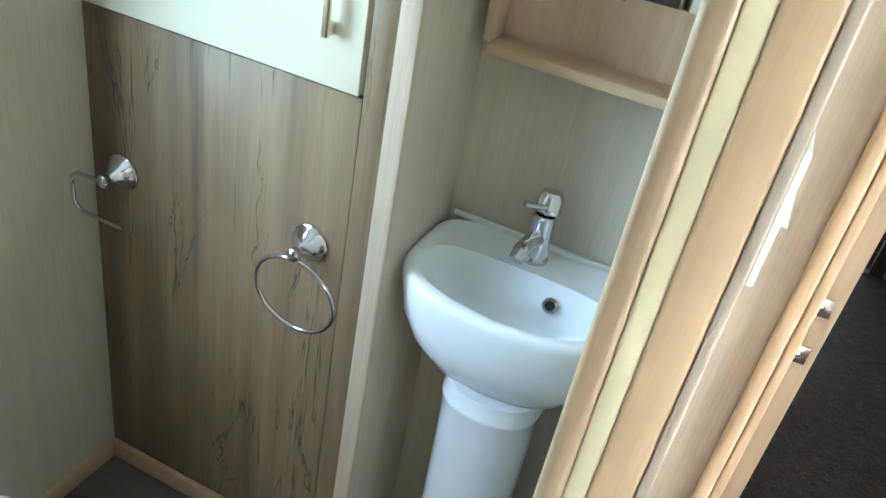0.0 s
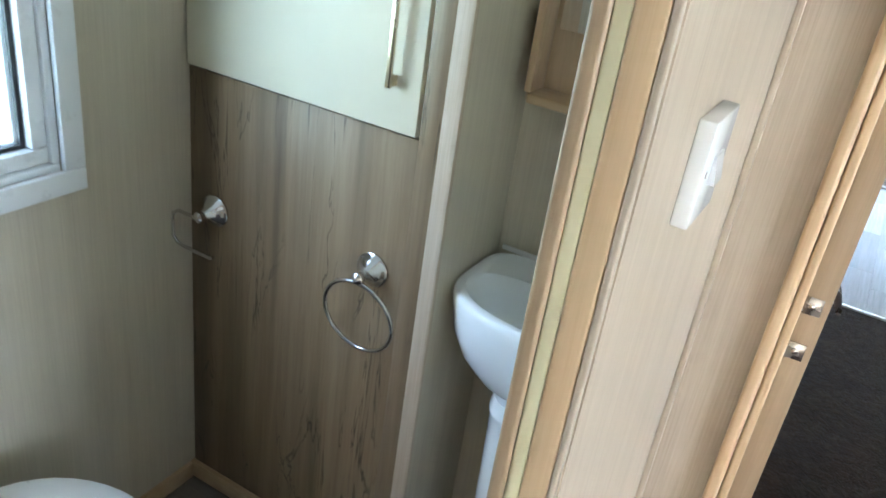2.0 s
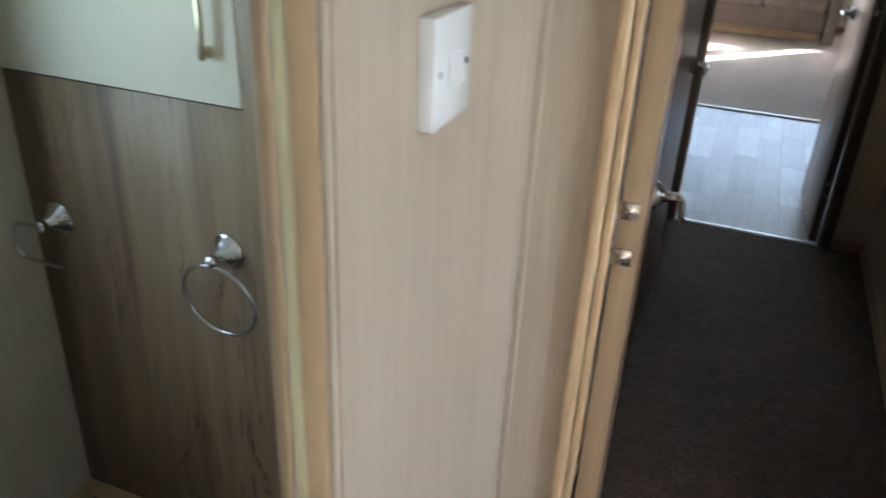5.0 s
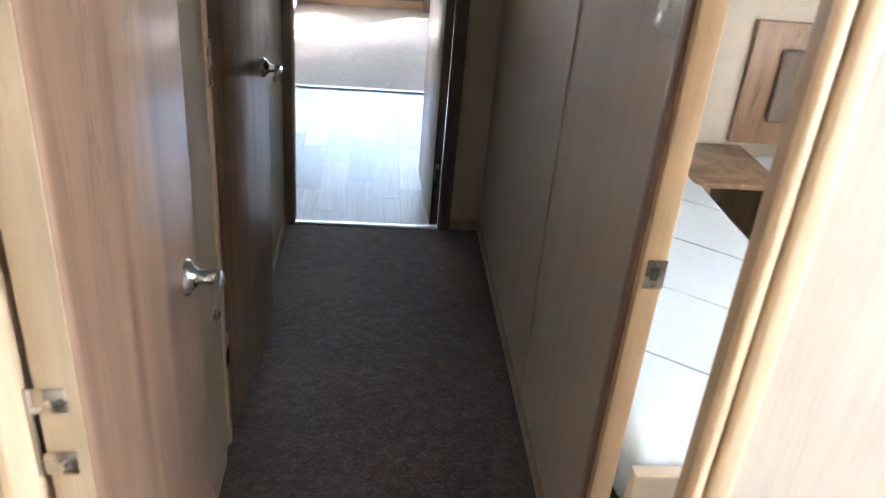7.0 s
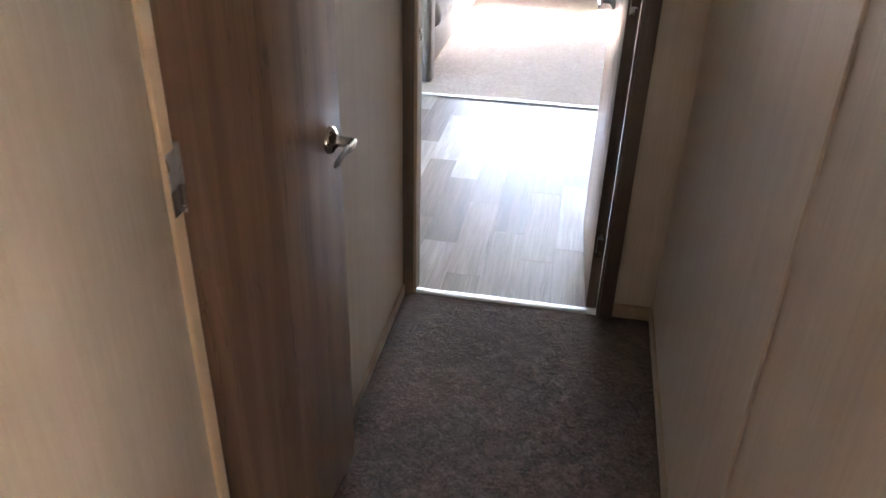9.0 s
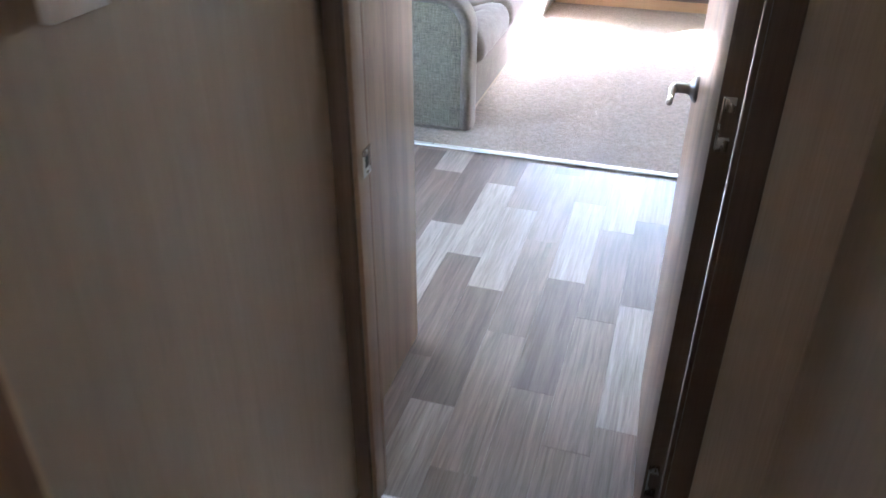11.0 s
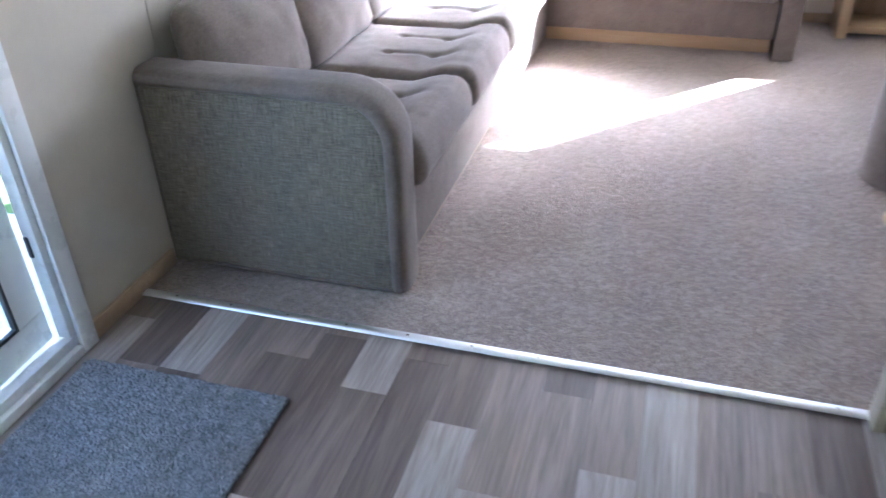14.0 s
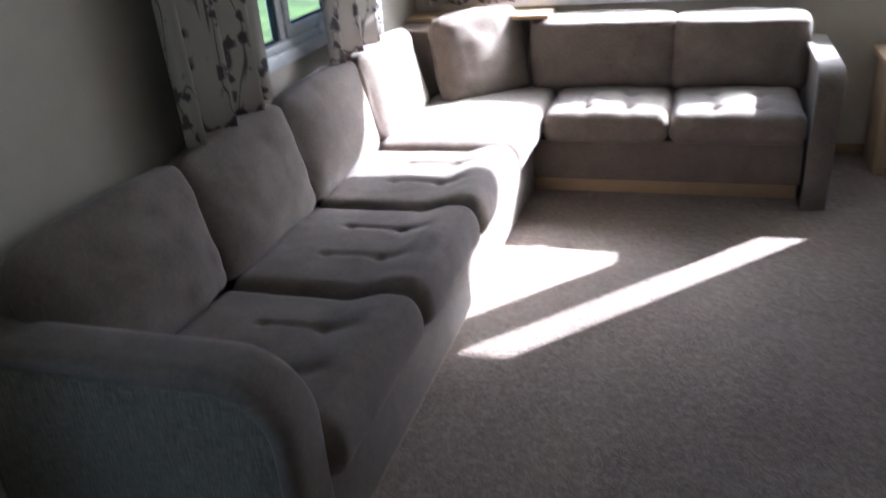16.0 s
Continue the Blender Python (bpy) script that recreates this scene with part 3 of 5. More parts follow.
def hinge(parent, m, label="small steel flush hinge"):
    """A cranked flush hinge: a leaf strip, and two square lugs with a screw each; x across the door's edge, z up, the edge looks along -y."""
    h = part("hinge", moved(bx(-0.012, -0.006, -0.003, 0.0, -0.047, 0.047, 0.001), m), M_NICKEL, parent, label)
    for dz in (-0.034, 0.034):
        part("plate", moved(bx(-0.0055, 0.022, -0.0025, -0.0003, dz - 0.0125, dz + 0.0125, 0.001), m), M_NICKEL, h)
        part("screw", moved(lathe([(0.0045, 0), (0.004, 0.0015), (0.001, 0.0022)], 10), m @ axes((0.010, -0.0025, dz), (1, 0, 0), (0, 0, 1), (0, -1, 0))), M_CHROME, h)
    return h


# door_1: bedroom leaf, folded open into the corridor
leaf1 = thing("door_1", (0.06, -2.53, 0.008), "open walnut-effect bedroom door leaf with a lever handle", "door", kind="structure")
M1 = Matrix.Translation((0.078, -2.530, 0)) @ Matrix.Rotation(radians(3.9), 4, "Z")
part("panel", moved(bx(-0.034, 0.0, 0.0045, 0.597, 0.008, 1.945, 0.002), M1), M_DOOR, leaf1)
part("edge_strip", moved(bx(-0.0335, -0.0005, 0.0, 0.0042, 0.008, 1.945, 0.0005), M1), M_EDGE, leaf1, "paler edge strip")
for hz in (0.25, 1.055, 1.75):
    hinge(leaf1, M1 @ Matrix.Translation((-0.031, 0.0, hz)))
lever(leaf1, M1 @ axes((0.0, 0.490, 0.920), (0, -1, 0), (0, 0, 1), (1, 0, 0)))
part("floor_stop", moved(lathe([(0.012, 0), (0.012, 0.02), (0.009, 0.03), (0, 0.032)], 16), Matrix.Translation((-0.020, -1.70, 0.0))), M_BLACKPL, leaf1, "black rubber door stop")

# door_2: corridor door, standing just ajar
leaf2 = thing("door_2", (-0.06, -1.1, 0.008), "walnut-effect corridor door with a lever handle, just ajar", "door", kind="structure")
M2 = Matrix.Translation((-0.052, -1.348, 0)) @ Matrix.Rotation(radians(-5.4), 4, "Z")
part("panel", moved(bx(-0.034, 0.0, 0.002, 0.556, 0.008, 1.935, 0.002), M2), M_DOOR, leaf2)
for hz in (0.30, 1.05, 1.75):
    h = part("hinge", tube([(-0.045, -1.352, hz - 0.05), (-0.045, -1.352, hz + 0.05)], 0.0055), M_NICKEL, leaf2, "steel butt hinge")
    part("plate", bx(-0.0435, -0.042, -1.382, -1.358, hz - 0.045, hz + 0.045, 0.0005), M_NICKEL, h)
lever(leaf2, M2 @ axes((0.0, 0.500, 0.905), (0, -1, 0), (0, 0, 1), (1, 0, 0)))

# door_3: lounge leaf, open into the kitchen
leaf3 = thing("door_3", (0.58, 0.02, 0.008), "open pale walnut-effect lounge door leaf with a lever handle", "door", kind="structure")
M3 = Matrix.Translation((0.6045, 0.016, 0)) @ Matrix.Rotation(radians(2.4), 4, "Z")
part("panel", moved(bx(-0.035, 0.0, 0.0045, 0.590, 0.010, 1.945, 0.002), M3), M_DOOR, leaf3)
# edge strip takes the frame colour with the shade painted in
part("edge_strip", moved(bx(-0.0345, -0.0005, 0.0, 0.0042, 0.010, 1.945, 0.0005), M3), M_SHADED_FRAME, leaf3, "edge strip in the shade-darkened frame colour")
lever(leaf3, M3 @ axes((-0.035, 0.455, 0.915), (0, -1, 0), (0, 0, -1), (-1, 0, 0)))
for hz in (0.25, 1.022, 1.75):
    hinge(leaf3, M3 @ Matrix.Translation((-0.022, 0.0, hz)) @ Matrix.Diagonal((0.6, 0.7, 0.95, 1.0)))


def strike_plate(name, m, label):
    t = thing(name, m.translation, label, "strike plate")
    bm = bmesh.new()
    outer = [(-0.017, -0.027), (0.017, -0.027), (0.017, 0.027), (-0.017, 0.027)]
    inner = [(-0.009, -0.012), (0.006, -0.012), (0.006, 0.012), (-0.009, 0.012)]
    o = [bm.verts.new((x, y, 0.0015)) for x, y in outer]
    i = [bm.verts.new((x, y, 0.0015)) for x, y in inner]
    j = [bm.verts.new((x, y, -0.001)) for x, y in inner]
    k = [bm.verts.new((x, y, 0.0)) for x, y in outer]
    for a in range(4):
        b = (a + 1) % 4
        bm.faces.new((o[a], o[b], i[b], i[a]))
        bm.faces.new((i[a], i[b], j[b], j[a]))
        bm.faces.new((k[a], k[b], o[b], o[a]))
    part("plate", moved(bm, m), M_NICKEL, t, smooth=0)
    part("latch_hole", moved(bx(-0.0088, 0.0058, -0.0118, 0.0118, 0.0002, 0.0006), m), M_BLACK, t, "dark latch hole")
    for dy in (-0.0195, 0.0195):
        part("screw", moved(lathe([(0.0045, 0.0015), (0.004, 0.0026), (0.001, 0.003)], 12), m @ Matrix.Translation((0, dy, 0))), M_CHROME, t)
    return t


strike_plate("strike_plate", axes((0.789, -1.9552, 0.906), (1, 0, 0), (0, 0, 1), (0, -1, 0)), "steel strike plate on the twin room door jamb")
strike_plate("strike_plate", axes((-0.008, 0.027, 0.872), (0, 1, 0), (0, 0, 1), (1, 0, 0)), "steel strike plate on the lounge door jamb")


def light_switch(m, label):
    t = thing("light_switch", m.translation, label, "light switch")
    part("plate", moved(bx(-0.0395, 0.0395, -0.044, 0.044, 0.0, 0.0145, 0.002), m), M_SWITCH, t)
    rk = poly([(-0.012, 0.0), (0.012, 0.0), (0.012, 0.002), (-0.012, 0.006)], -0.013, 0.013, 0.0)
    part("rocker", moved(rk, m @ axes((0, 0, 0.0146), (0, 1, 0), (0, 0, 1), (1, 0, 0))), M_SWITCH, t)
    for dx in (-0.028, 0.028):
        part("screw_cap", moved(lathe([(0.003, 0.0145), (0.0028, 0.0153), (0.0006, 0.0155)], 10), m @ Matrix.Translation((dx, 0, 0))), M_NICKEL, t)
    return t


light_switch(axes((-0.070, -2.913, 1.347), (0, 1, 0), (0, 0, 1), (1, 0, 0)), "white square plastic light switch on pale wallboard")
light_switch(axes((-0.05, -0.56, 1.327), (0, 1, 0), (0, 0, 1), (1, 0, 0)), "white square light switch beside the corridor door")
light_switch(axes((-0.05, -0.105, 1.325), (0, 1, 0), (0, 0, 1), (1, 0, 0)), "white square light switch beside the lounge door")
light_switch(axes((0.785, -1.79, 1.315), (0, -1, 0), (0, 0, 1), (-1, 0, 0)), "white square light switch in the corridor")


# ---- windows ----
def frame_ring(axis, c0, c1, a0, a1, z0, z1, w, b=0.003):
    """A rectangular ring of four mitre-free bars in the plane across an axis ('x' or 'y')."""
    def bar(p, q, zl, zh):
        return bx(c0, c1, p, q, zl, zh, b) if axis == "y" else bx(p, q, c0, c1, zl, zh, b)
    return joined(bar(a0, a1, z0, z0 + w), bar(a0, a1, z1 - w, z1), bar(a0, a0 + w, z0 + w, z1 - w), bar(a1 - w, a1, z0 + w, z1 - w))


def window(name, axis, inside, outside, a0, a1, z0, z1, label, pane_mat, splits=(), sash=(), trim=0.045, fw=0.035, sw=0.04):
    """A plastic window: inner trim on the wall face, frame in the opening, mullions, sashes with a dark seal, panes."""
    s = 1 if inside > outside else -1
    mid = (inside + outside) / 2
    base = (inside, (a0 + a1) / 2, z0) if axis == "y" else ((a0 + a1) / 2, inside, z0)
    t = thing(name, base, label, "window", kind="structure")
    f = part("window_frame", frame_ring(axis, *sorted((inside - s * 0.002, outside)), a0 + 0.001, a1 - 0.001, z0 + 0.001, z1 - 0.001, fw), M_UPVC, t)
    tr = frame_ring(axis, *sorted((inside + s * 0.0005, inside + s * 0.014)), a0 - trim, a1 + trim, z0 - trim, z1 + trim, trim + 0.004, 0.004)
    part("inner_trim", tr, M_UPVC, t, "white trim round the opening")
    cuts = [a0 + fw + 0.001, *splits, a1 - fw - 0.001]
    for k, c in enumerate(splits):
        lo, hi = sorted((mid - 0.02, mid + 0.02))
        part("mullion", bx(lo, hi, c - 0.02, c + 0.02, z0 + 0.036, z1 - 0.036, 0.003) if axis == "y" else bx(c - 0.02, c + 0.02, lo, hi, z0 + 0.036, z1 - 0.036, 0.003), M_UPVC, t)
    for k in range(len(cuts) - 1):
        p, q = cuts[k] + (0.021 if k else 0), cuts[k + 1] - (0.021 if k < len(splits) else 0)
        zl, zh = z0 + fw + 0.002, z1 - fw - 0.002
        if k in sash:
            part("sash", frame_ring(axis, *sorted((mid - 0.018, mid + s * 0.03)), p, q, zl, zh, sw, 0.005), M_UPVC, t, "opening sash")
            p, q, zl, zh = p + sw, q - sw, zl + sw, zh - sw
        part("seal", frame_ring(axis, *sorted((mid - 0.01, mid + 0.012)), p + 0.0005, q - 0.0005, zl + 0.0005, zh - 0.0005, 0.008, 0.0), M_SEAL, t, "dark rubber seal")
        g = part("pane", bx(mid - 0.003, mid + 0.003, p + 0.004, q - 0.004, zl + 0.004, zh - 0.004) if axis == "y" else bx(p + 0.004, q - 0.004, mid - 0.003, mid + 0.003, zl + 0.004, zh - 0.004), pane_mat, t)
        g.visible_shadow = False
    return t


win_bath = window("window_1", "y", XL + 0.008, XL - 0.07, BATH_WIN[0], BATH_WIN[1], BATH_WIN[2], BATH_WIN[3], "white plastic bathroom window with frosted glass", M_FROST, sash=(0,), trim=0.040, fw=0.016, sw=0.031)
hw = part("stay", tube([(XL + 0.02, -3.13, 0.980), (XL + 0.03, -3.03, 0.983), (XL + 0.033, -2.94, 0.990), (XL + 0.03, -2.88, 0.998)], [0.008, 0.012, 0.011, 0.006]), M_WHITE, win_bath, "white window handle")
part("pivot", moved(lathe([(0.012, 0), (0.012, 0.012), (0, 0.014)], 16), axes((XL + 0.030, -2.985, 0.975), (0, 1, 0), (0, 0, 1), (1, 0, 0))), M_BLACKPL, hw)
window("window_2", "y", XL, XL - 0.07, SIDE_WIN[0], SIDE_WIN[1], SIDE_WIN[2], SIDE_WIN[3], "white plastic lounge side window with an opening sash", M_GLASS, splits=(3.82,), sash=(1,))
window("window_3", "x", YF, YF + 0.07, FRONT_WIN[0], FRONT_WIN[1], FRONT_WIN[2], FRONT_WIN[3], "wide white plastic front window behind the sofa", M_GLASS, trim=0.03)
# out of view; its position is chosen to steer light onto the beds
window("window_4", "y", XR, XR + 0.07, -2.4, -1.7, 0.95, 1.86, "unseen white plastic window added to light the twin room", M_GLASS)
# unseen opening, placed so its light stays out of the corridor
window("window_5", "y", XR, XR + 0.07, -4.25, -3.25, 0.95, 1.86, "unseen white plastic window added to light the bedroom", M_GLASS)


def outer_door():
    t = thing("door_4", (XL - 0.03, 1.28, 0.0), "white plastic glazed outer door standing slightly open", "door", kind="structure")
    y0, y1 = 0.86, 1.70
    part("door_frame", frame_ring("y", XL - 0.034, XL + 0.004, y0 + 0.001, y1 - 0.001, 0.031, 1.999, 0.03, 0.004), M_UPVC, t)
    part("inner_trim", joined(bx(XL + 0.0045, XL + 0.02, y1 - 0.012, y1 + 0.045, 0.001, 2.05, 0.004), bx(XL + 0.0045, XL + 0.02, y0 - 0.045, y0 + 0.012, 0.001, 2.05, 0.004)), M_UPVC, t, "white trim round the door")
    part("sill", bx(XL - 0.07, XL + 0.02, y0 + 0.013, y1 - 0.013, 0.001, 0.0305, 0.003), M_UPVC, t)
    m = Matrix.Translation((XL - 0.036, y0 + 0.036, 0)) @ Matrix.Rotation(radians(2.2), 4, "Z")
    leaf = part("leaf", moved(frame_ring("y", -0.045, 0.0, 0.0, 0.785, 0.045, 1.955, 0.095, 0.005), m), M_UPVC, t)
    part("seal", moved(frame_ring("y", -0.012, 0.002, 0.0955, 0.6895, 0.1405, 1.8595, 0.010, 0.0), m), M_SEAL, leaf, "dark rubber seal")
    g = part("pane", moved(bx(-0.026, -0.020, 0.100, 0.685, 0.145, 1.855), m), M_GLASS, leaf)
    g.visible_shadow = False
    for z in (0.35, 0.75, 1.1, 1.6):
        part("latch", bx(XL - 0.030, XL - 0.018, y1 - 0.037, y1 - 0.031, z - 0.03, z + 0.03, 0.002), M_BLACKPL, t, "dark locking keep")
    return t


outer_door()

# ---- bathroom ----
XB = XL + 0.008
cup = thing("bathroom_cupboard", (-0.9, -2.3, 0.0), "built-in bathroom cupboard with a cream door over a wood-effect panel", "cupboard", kind="structure")
part("lower_panel", bx(XB + 0.001, -0.614, -2.411, -2.395, 0.0, 1.086, 0.001), M_PANEL, cup, "grey-brown cracked-oak panel")
part("carcass", bx(XB + 0.001, -0.5865, -2.394, -2.195, 0.0, 2.1), M_BATHBOARD, cup)
cd = part("cupboard_door", bx(XB + 0.006, -0.616, -2.422, -2.396, 1.092, 2.06, 0.002), M_CREAM, cup, "cream gloss door")
hy = -2.448
part("handle", joined(bx(-0.673, -0.662, hy, hy + 0.008, 1.172, 1.342, 0.002), bx(-0.672, -0.663, hy + 0.008, -2.4225, 1.174, 1.192, 0.001), bx(-0.672, -0.663, hy + 0.008, -2.4225, 1.322, 1.340, 0.001)), M_BRASS, cd, "champagne metal bow handle")
part("hinge", bx(XB + 0.002, XB + 0.008, -2.43, -2.412, 1.33, 1.37, 0.001), M_CHROME, cd)
part("post", joined(bx(-0.6035, -0.5855, -2.425, -2.395, 0.0, 2.1, 0.002), bx(-0.5925, -0.5525, -2.450, -2.4405, 0.0, 2.1, 0.002)), M_PANEL, cup, "narrow wood-effect edge")
solo("trim", bx(-0.552, -0.5195, -2.454, -2.4405, 0.0, H, 0.003), M_BOARD, "pale upright cover strip at the basin recess", "trim", "structure")


def ring_mount(m, parent):
    return part("mount", moved(lathe([(0.032, 0), (0.032, 0.004), (0.028, 0.007), (0.026, 0.012), (0.019, 0.018), (0.012, 0.030), (0.009, 0.040), (0.011, 0.045), (0.011, 0.053), (0.006, 0.058), (0, 0.059)], 28), m), M_CHROME, parent)


tr = thing("towel_ring", (-0.69, -2.41, 0.8), "round chrome towel ring on the wood-effect panel", "towel ring")
ring_mount(axes((-0.680, -2.4112, 0.803), (1, 0, 0), (0, 0, 1), (0, -1, 0)) @ Matrix.Diagonal((1.12, 1.12, 1.0, 1.0)), tr)
part("ring", tube([(-0.680 + 0.080 * math.sin(a), -2.461 + 0.012 * (1 - math.cos(a)), 0.714 + 0.080 * math.cos(a)) for a in [2 * math.pi * k / 40 for k in range(40)]], 0.0045, 10, True), M_CHROME, tr)
rh = thing("toilet_roll_holder", (-1.1, -2.41, 0.78), "chrome open toilet roll holder on the wood-effect panel", "toilet roll holder")
ring_mount(axes((-1.092, -2.4112, 0.786), (1, 0, 0), (0, 0, 1), (0, -1, 0)) @ Matrix.Diagonal((1.12, 1.12, 1.0, 1.0)), rh)
part("arm", moved(tube([(-1.09, -2.462, 0.795), (-1.108, -2.462, 0.797), (-1.145, -2.462, 0.797), (-1.160, -2.463, 0.788), (-1.163, -2.464, 0.77), (-1.160, -2.465, 0.735), (-1.15, -2.465, 0.722), (-1.13, -2.465, 0.718), (-1.05, -2.465, 0.718), (-1.044, -2.465, 0.723)], 0.0042, 10), Matrix.Translation((-0.004, 0, -0.014))), M_CHROME, rh)


def basin():
    t = thing("wash_basin", (-0.335, -2.28, 0.0), "small white ceramic basin on a pedestal", "wash basin")
    cx, yb, hw_, dp = -0.331, -2.191, 0.193, 0.282

    def outline(k, z, back):
        """Flat back, straight sides, bowed front; k scales it about the back's middle."""
        pts = []
        for i in range(56):
            a = 2 * math.pi * i / 56
            c, t = math.cos(a), math.sin(a)
            x = math.copysign(abs(c) ** 0.42, c)
            y = math.copysign(abs(t) ** 0.42, t)
            yy = -dp * 0.40 + dp * 0.40 * y - (dp * 0.20 * (1 - x * x) if t < 0 else 0.0)
            pts.append((cx + x * hw_ * k, yb + back + yy * k, z))
        return pts

    rings = [outline(0.46, 0.60, -0.02), outline(0.56, 0.605, -0.015), outline(0.72, 0.64, -0.008), outline(0.86, 0.69, -0.004), outline(0.95, 0.745, -0.002), outline(0.985, 0.80, -0.001),
             outline(0.995, 0.818, 0), outline(0.985, 0.829, 0), outline(0.955, 0.833, -0.003), outline(0.90, 0.831, -0.006)]

    def bowl(k, z):
        pts = []
        for i in range(56):
            a = 2 * math.pi * i / 56
            c, t = math.cos(a), math.sin(a)
            x = math.copysign(abs(c) ** 0.6, c) * k
            y = -0.160 + 0.068 * k * math.copysign(abs(t) ** 0.6, t) - (0.042 * k * (1 - x * x) if t < 0 else 0.0)
            x *= hw_ * 0.87
            pts.append((cx + x, yb + y, z))
        return pts

    rings += [bowl(1.0, 0.829), bowl(0.97, 0.82), bowl(0.90, 0.79), bowl(0.78, 0.755), bowl(0.55, 0.728), bowl(0.2, 0.718), bowl(0.05, 0.717)]
    part("bowl", loft(rings), M_CERAMIC, t, smooth=60)
    ped = []
    for z, wx, dy in ((0.0, 0.105, 0.10), (0.02, 0.105, 0.10), (0.06, 0.094, 0.09), (0.3, 0.084, 0.083), (0.52, 0.088, 0.088), (0.578, 0.090, 0.091), (0.584, 0.093, 0.094), (0.592, 0.093, 0.094), (0.598, 0.090, 0.091), (0.625, 0.090, 0.091)):
        ped.append([(cx + 0.008 + wx * math.copysign(abs(math.cos(a)) ** 0.8, math.cos(a)), yb - 0.125 + dy * math.copysign(abs(math.sin(a)) ** 0.8, math.sin(a)), z) for a in [2 * math.pi * i / 40 for i in range(40)]])
    part("pedestal", loft(ped), M_CERAMIC, t, smooth=60)
    part("overflow", moved(lathe([(0.014, 0), (0.014, 0.003), (0.009, 0.004), (0.0085, 0.0005), (0, 0.0005)], 24), axes((cx + 0.056, -2.2955, 0.790), (1, 0, 0), (0, 0.35, 0.94), (0, -0.94, 0.35))), M_CHROME, t, "round chrome overflow")
    part("overflow_hole", moved(lathe([(0.0083, 0.0008), (0.008, 0.0014), (0, 0.0014)], 16), axes((cx + 0.056, -2.2955, 0.790), (1, 0, 0), (0, 0.35, 0.94), (0, -0.94, 0.35))), M_BLACK, t)
    part("waste", moved(lathe([(0.02, 0), (0.02, 0.003), (0.012, 0.004), (0, 0.004)], 20), Matrix.Translation((cx, -2.365, 0.718))), M_CHROME, t, "chrome waste")
    part("sealant", bx(cx - 0.18, cx + 0.18, -2.198, -2.1905, 0.832, 0.842, 0.002), M_WHITE, t)
    return t


basin()
tap = thing("basin_tap", (-0.325, -2.235, 0.833), "chrome single-lever basin tap", "tap")
TX, TY, TZ = -0.336, -2.240, 0.832
part("body", moved(lathe([(0.026, 0), (0.026, 0.006), (0.022, 0.010), (0.020, 0.05), (0.021, 0.085), (0.018, 0.088), (0, 0.088)], 28), Matrix.Translation((TX, TY, TZ))), M_CHROME, tap)
part("spout", tube([(TX, TY, TZ + 0.042), (TX - 0.004, TY - 0.04, TZ + 0.052), (TX - 0.008, TY - 0.075, TZ + 0.05), (TX - 0.009, TY - 0.09, TZ + 0.038)], [0.015, 0.014, 0.0135, 0.013], 16), M_CHROME, tap)
part("lever", joined(moved(lathe([(0.021, 0.089), (0.023, 0.094), (0.022, 0.118), (0.017, 0.126), (0, 0.128)], 28), Matrix.Translation((TX, TY, TZ)) @ Matrix.Rotation(radians(-8), 4, "X")), tube([(TX, TY - 0.015, TZ + 0.108), (TX - 0.028, TY - 0.045, TZ + 0.118)], [0.005, 0.0055])), M_CHROME, tap)

mc = thing("mirror_cabinet", (-0.33, -2.2, 1.16), "oak-framed bathroom mirror with an open shelf", "mirror cabinet")
part("back", bx(-0.495, -0.145, -2.2, -2.1912, 1.16, 2.0), M_OAK, mc)
part("side", bx(-0.50, -0.486, -2.262, -2.2005, 1.178, 2.0, 0.002), M_OAK, mc)
part("shelf", poly([(-0.50, -2.2005), (-0.50, -2.25), (-0.488, -2.268), (-0.146, -2.268), (-0.146, -2.2005)][::-1], 1.16, 1.178, 0.003), M_OAKX, mc)
part("mirror", bx(-0.476, -0.15, -2.208, -2.2005, 1.287, 1.95, 0.001), M_MIRROR, mc, "plain mirror glass")
part("clip", bx(-0.325, -0.310, -2.213, -2.2085, 1.28, 1.30, 0.001), M_CHROME, mc)

tag = thing("hang_tag", (XB + 0.006, -2.63, 1.32), "white card tag with a red end hanging on a cord", "tag")
part("cord", tube([(XB + 0.012, -2.665, 1.62), (XB + 0.010, -2.657, 1.55), (XB + 0.012, -2.65, 1.50), (XB + 0.010, -2.648, 1.452)], 0.002, 8), M_PAPER, tag)
part("hook", tube([(XB + 0.002, -2.665, 1.62), (XB + 0.012, -2.665, 1.625), (XB + 0.016, -2.665, 1.60), (XB + 0.012, -2.664, 1.56)], 0.003, 8), M_NICKEL, tag)
part("card", moved(bx(-0.0008, 0.0008, -0.0175, 0.0175, -0.065, 0.065, 0.0004), Matrix.Translation((XB + 0.009, -2.635, 1.389)) @ Matrix.Rotation(radians(7), 4, "X")), M_PAPER, tag)
part("end", bx(XB + 0.0055, XB + 0.0075, -2.667, -2.648, 1.428, 1.447, 0.0004), M_RED, tag, "red card end")

wc = thing("toilet", (-0.95, -2.95, 0.0), "white ceramic toilet with its lid down", "toilet")


def oval(cx, cy, rx, ry, z, n=40):
    return [(cx + rx * math.cos(2 * math.pi * i / n), cy + ry * math.sin(2 * math.pi * i / n), z) for i in range(n)]


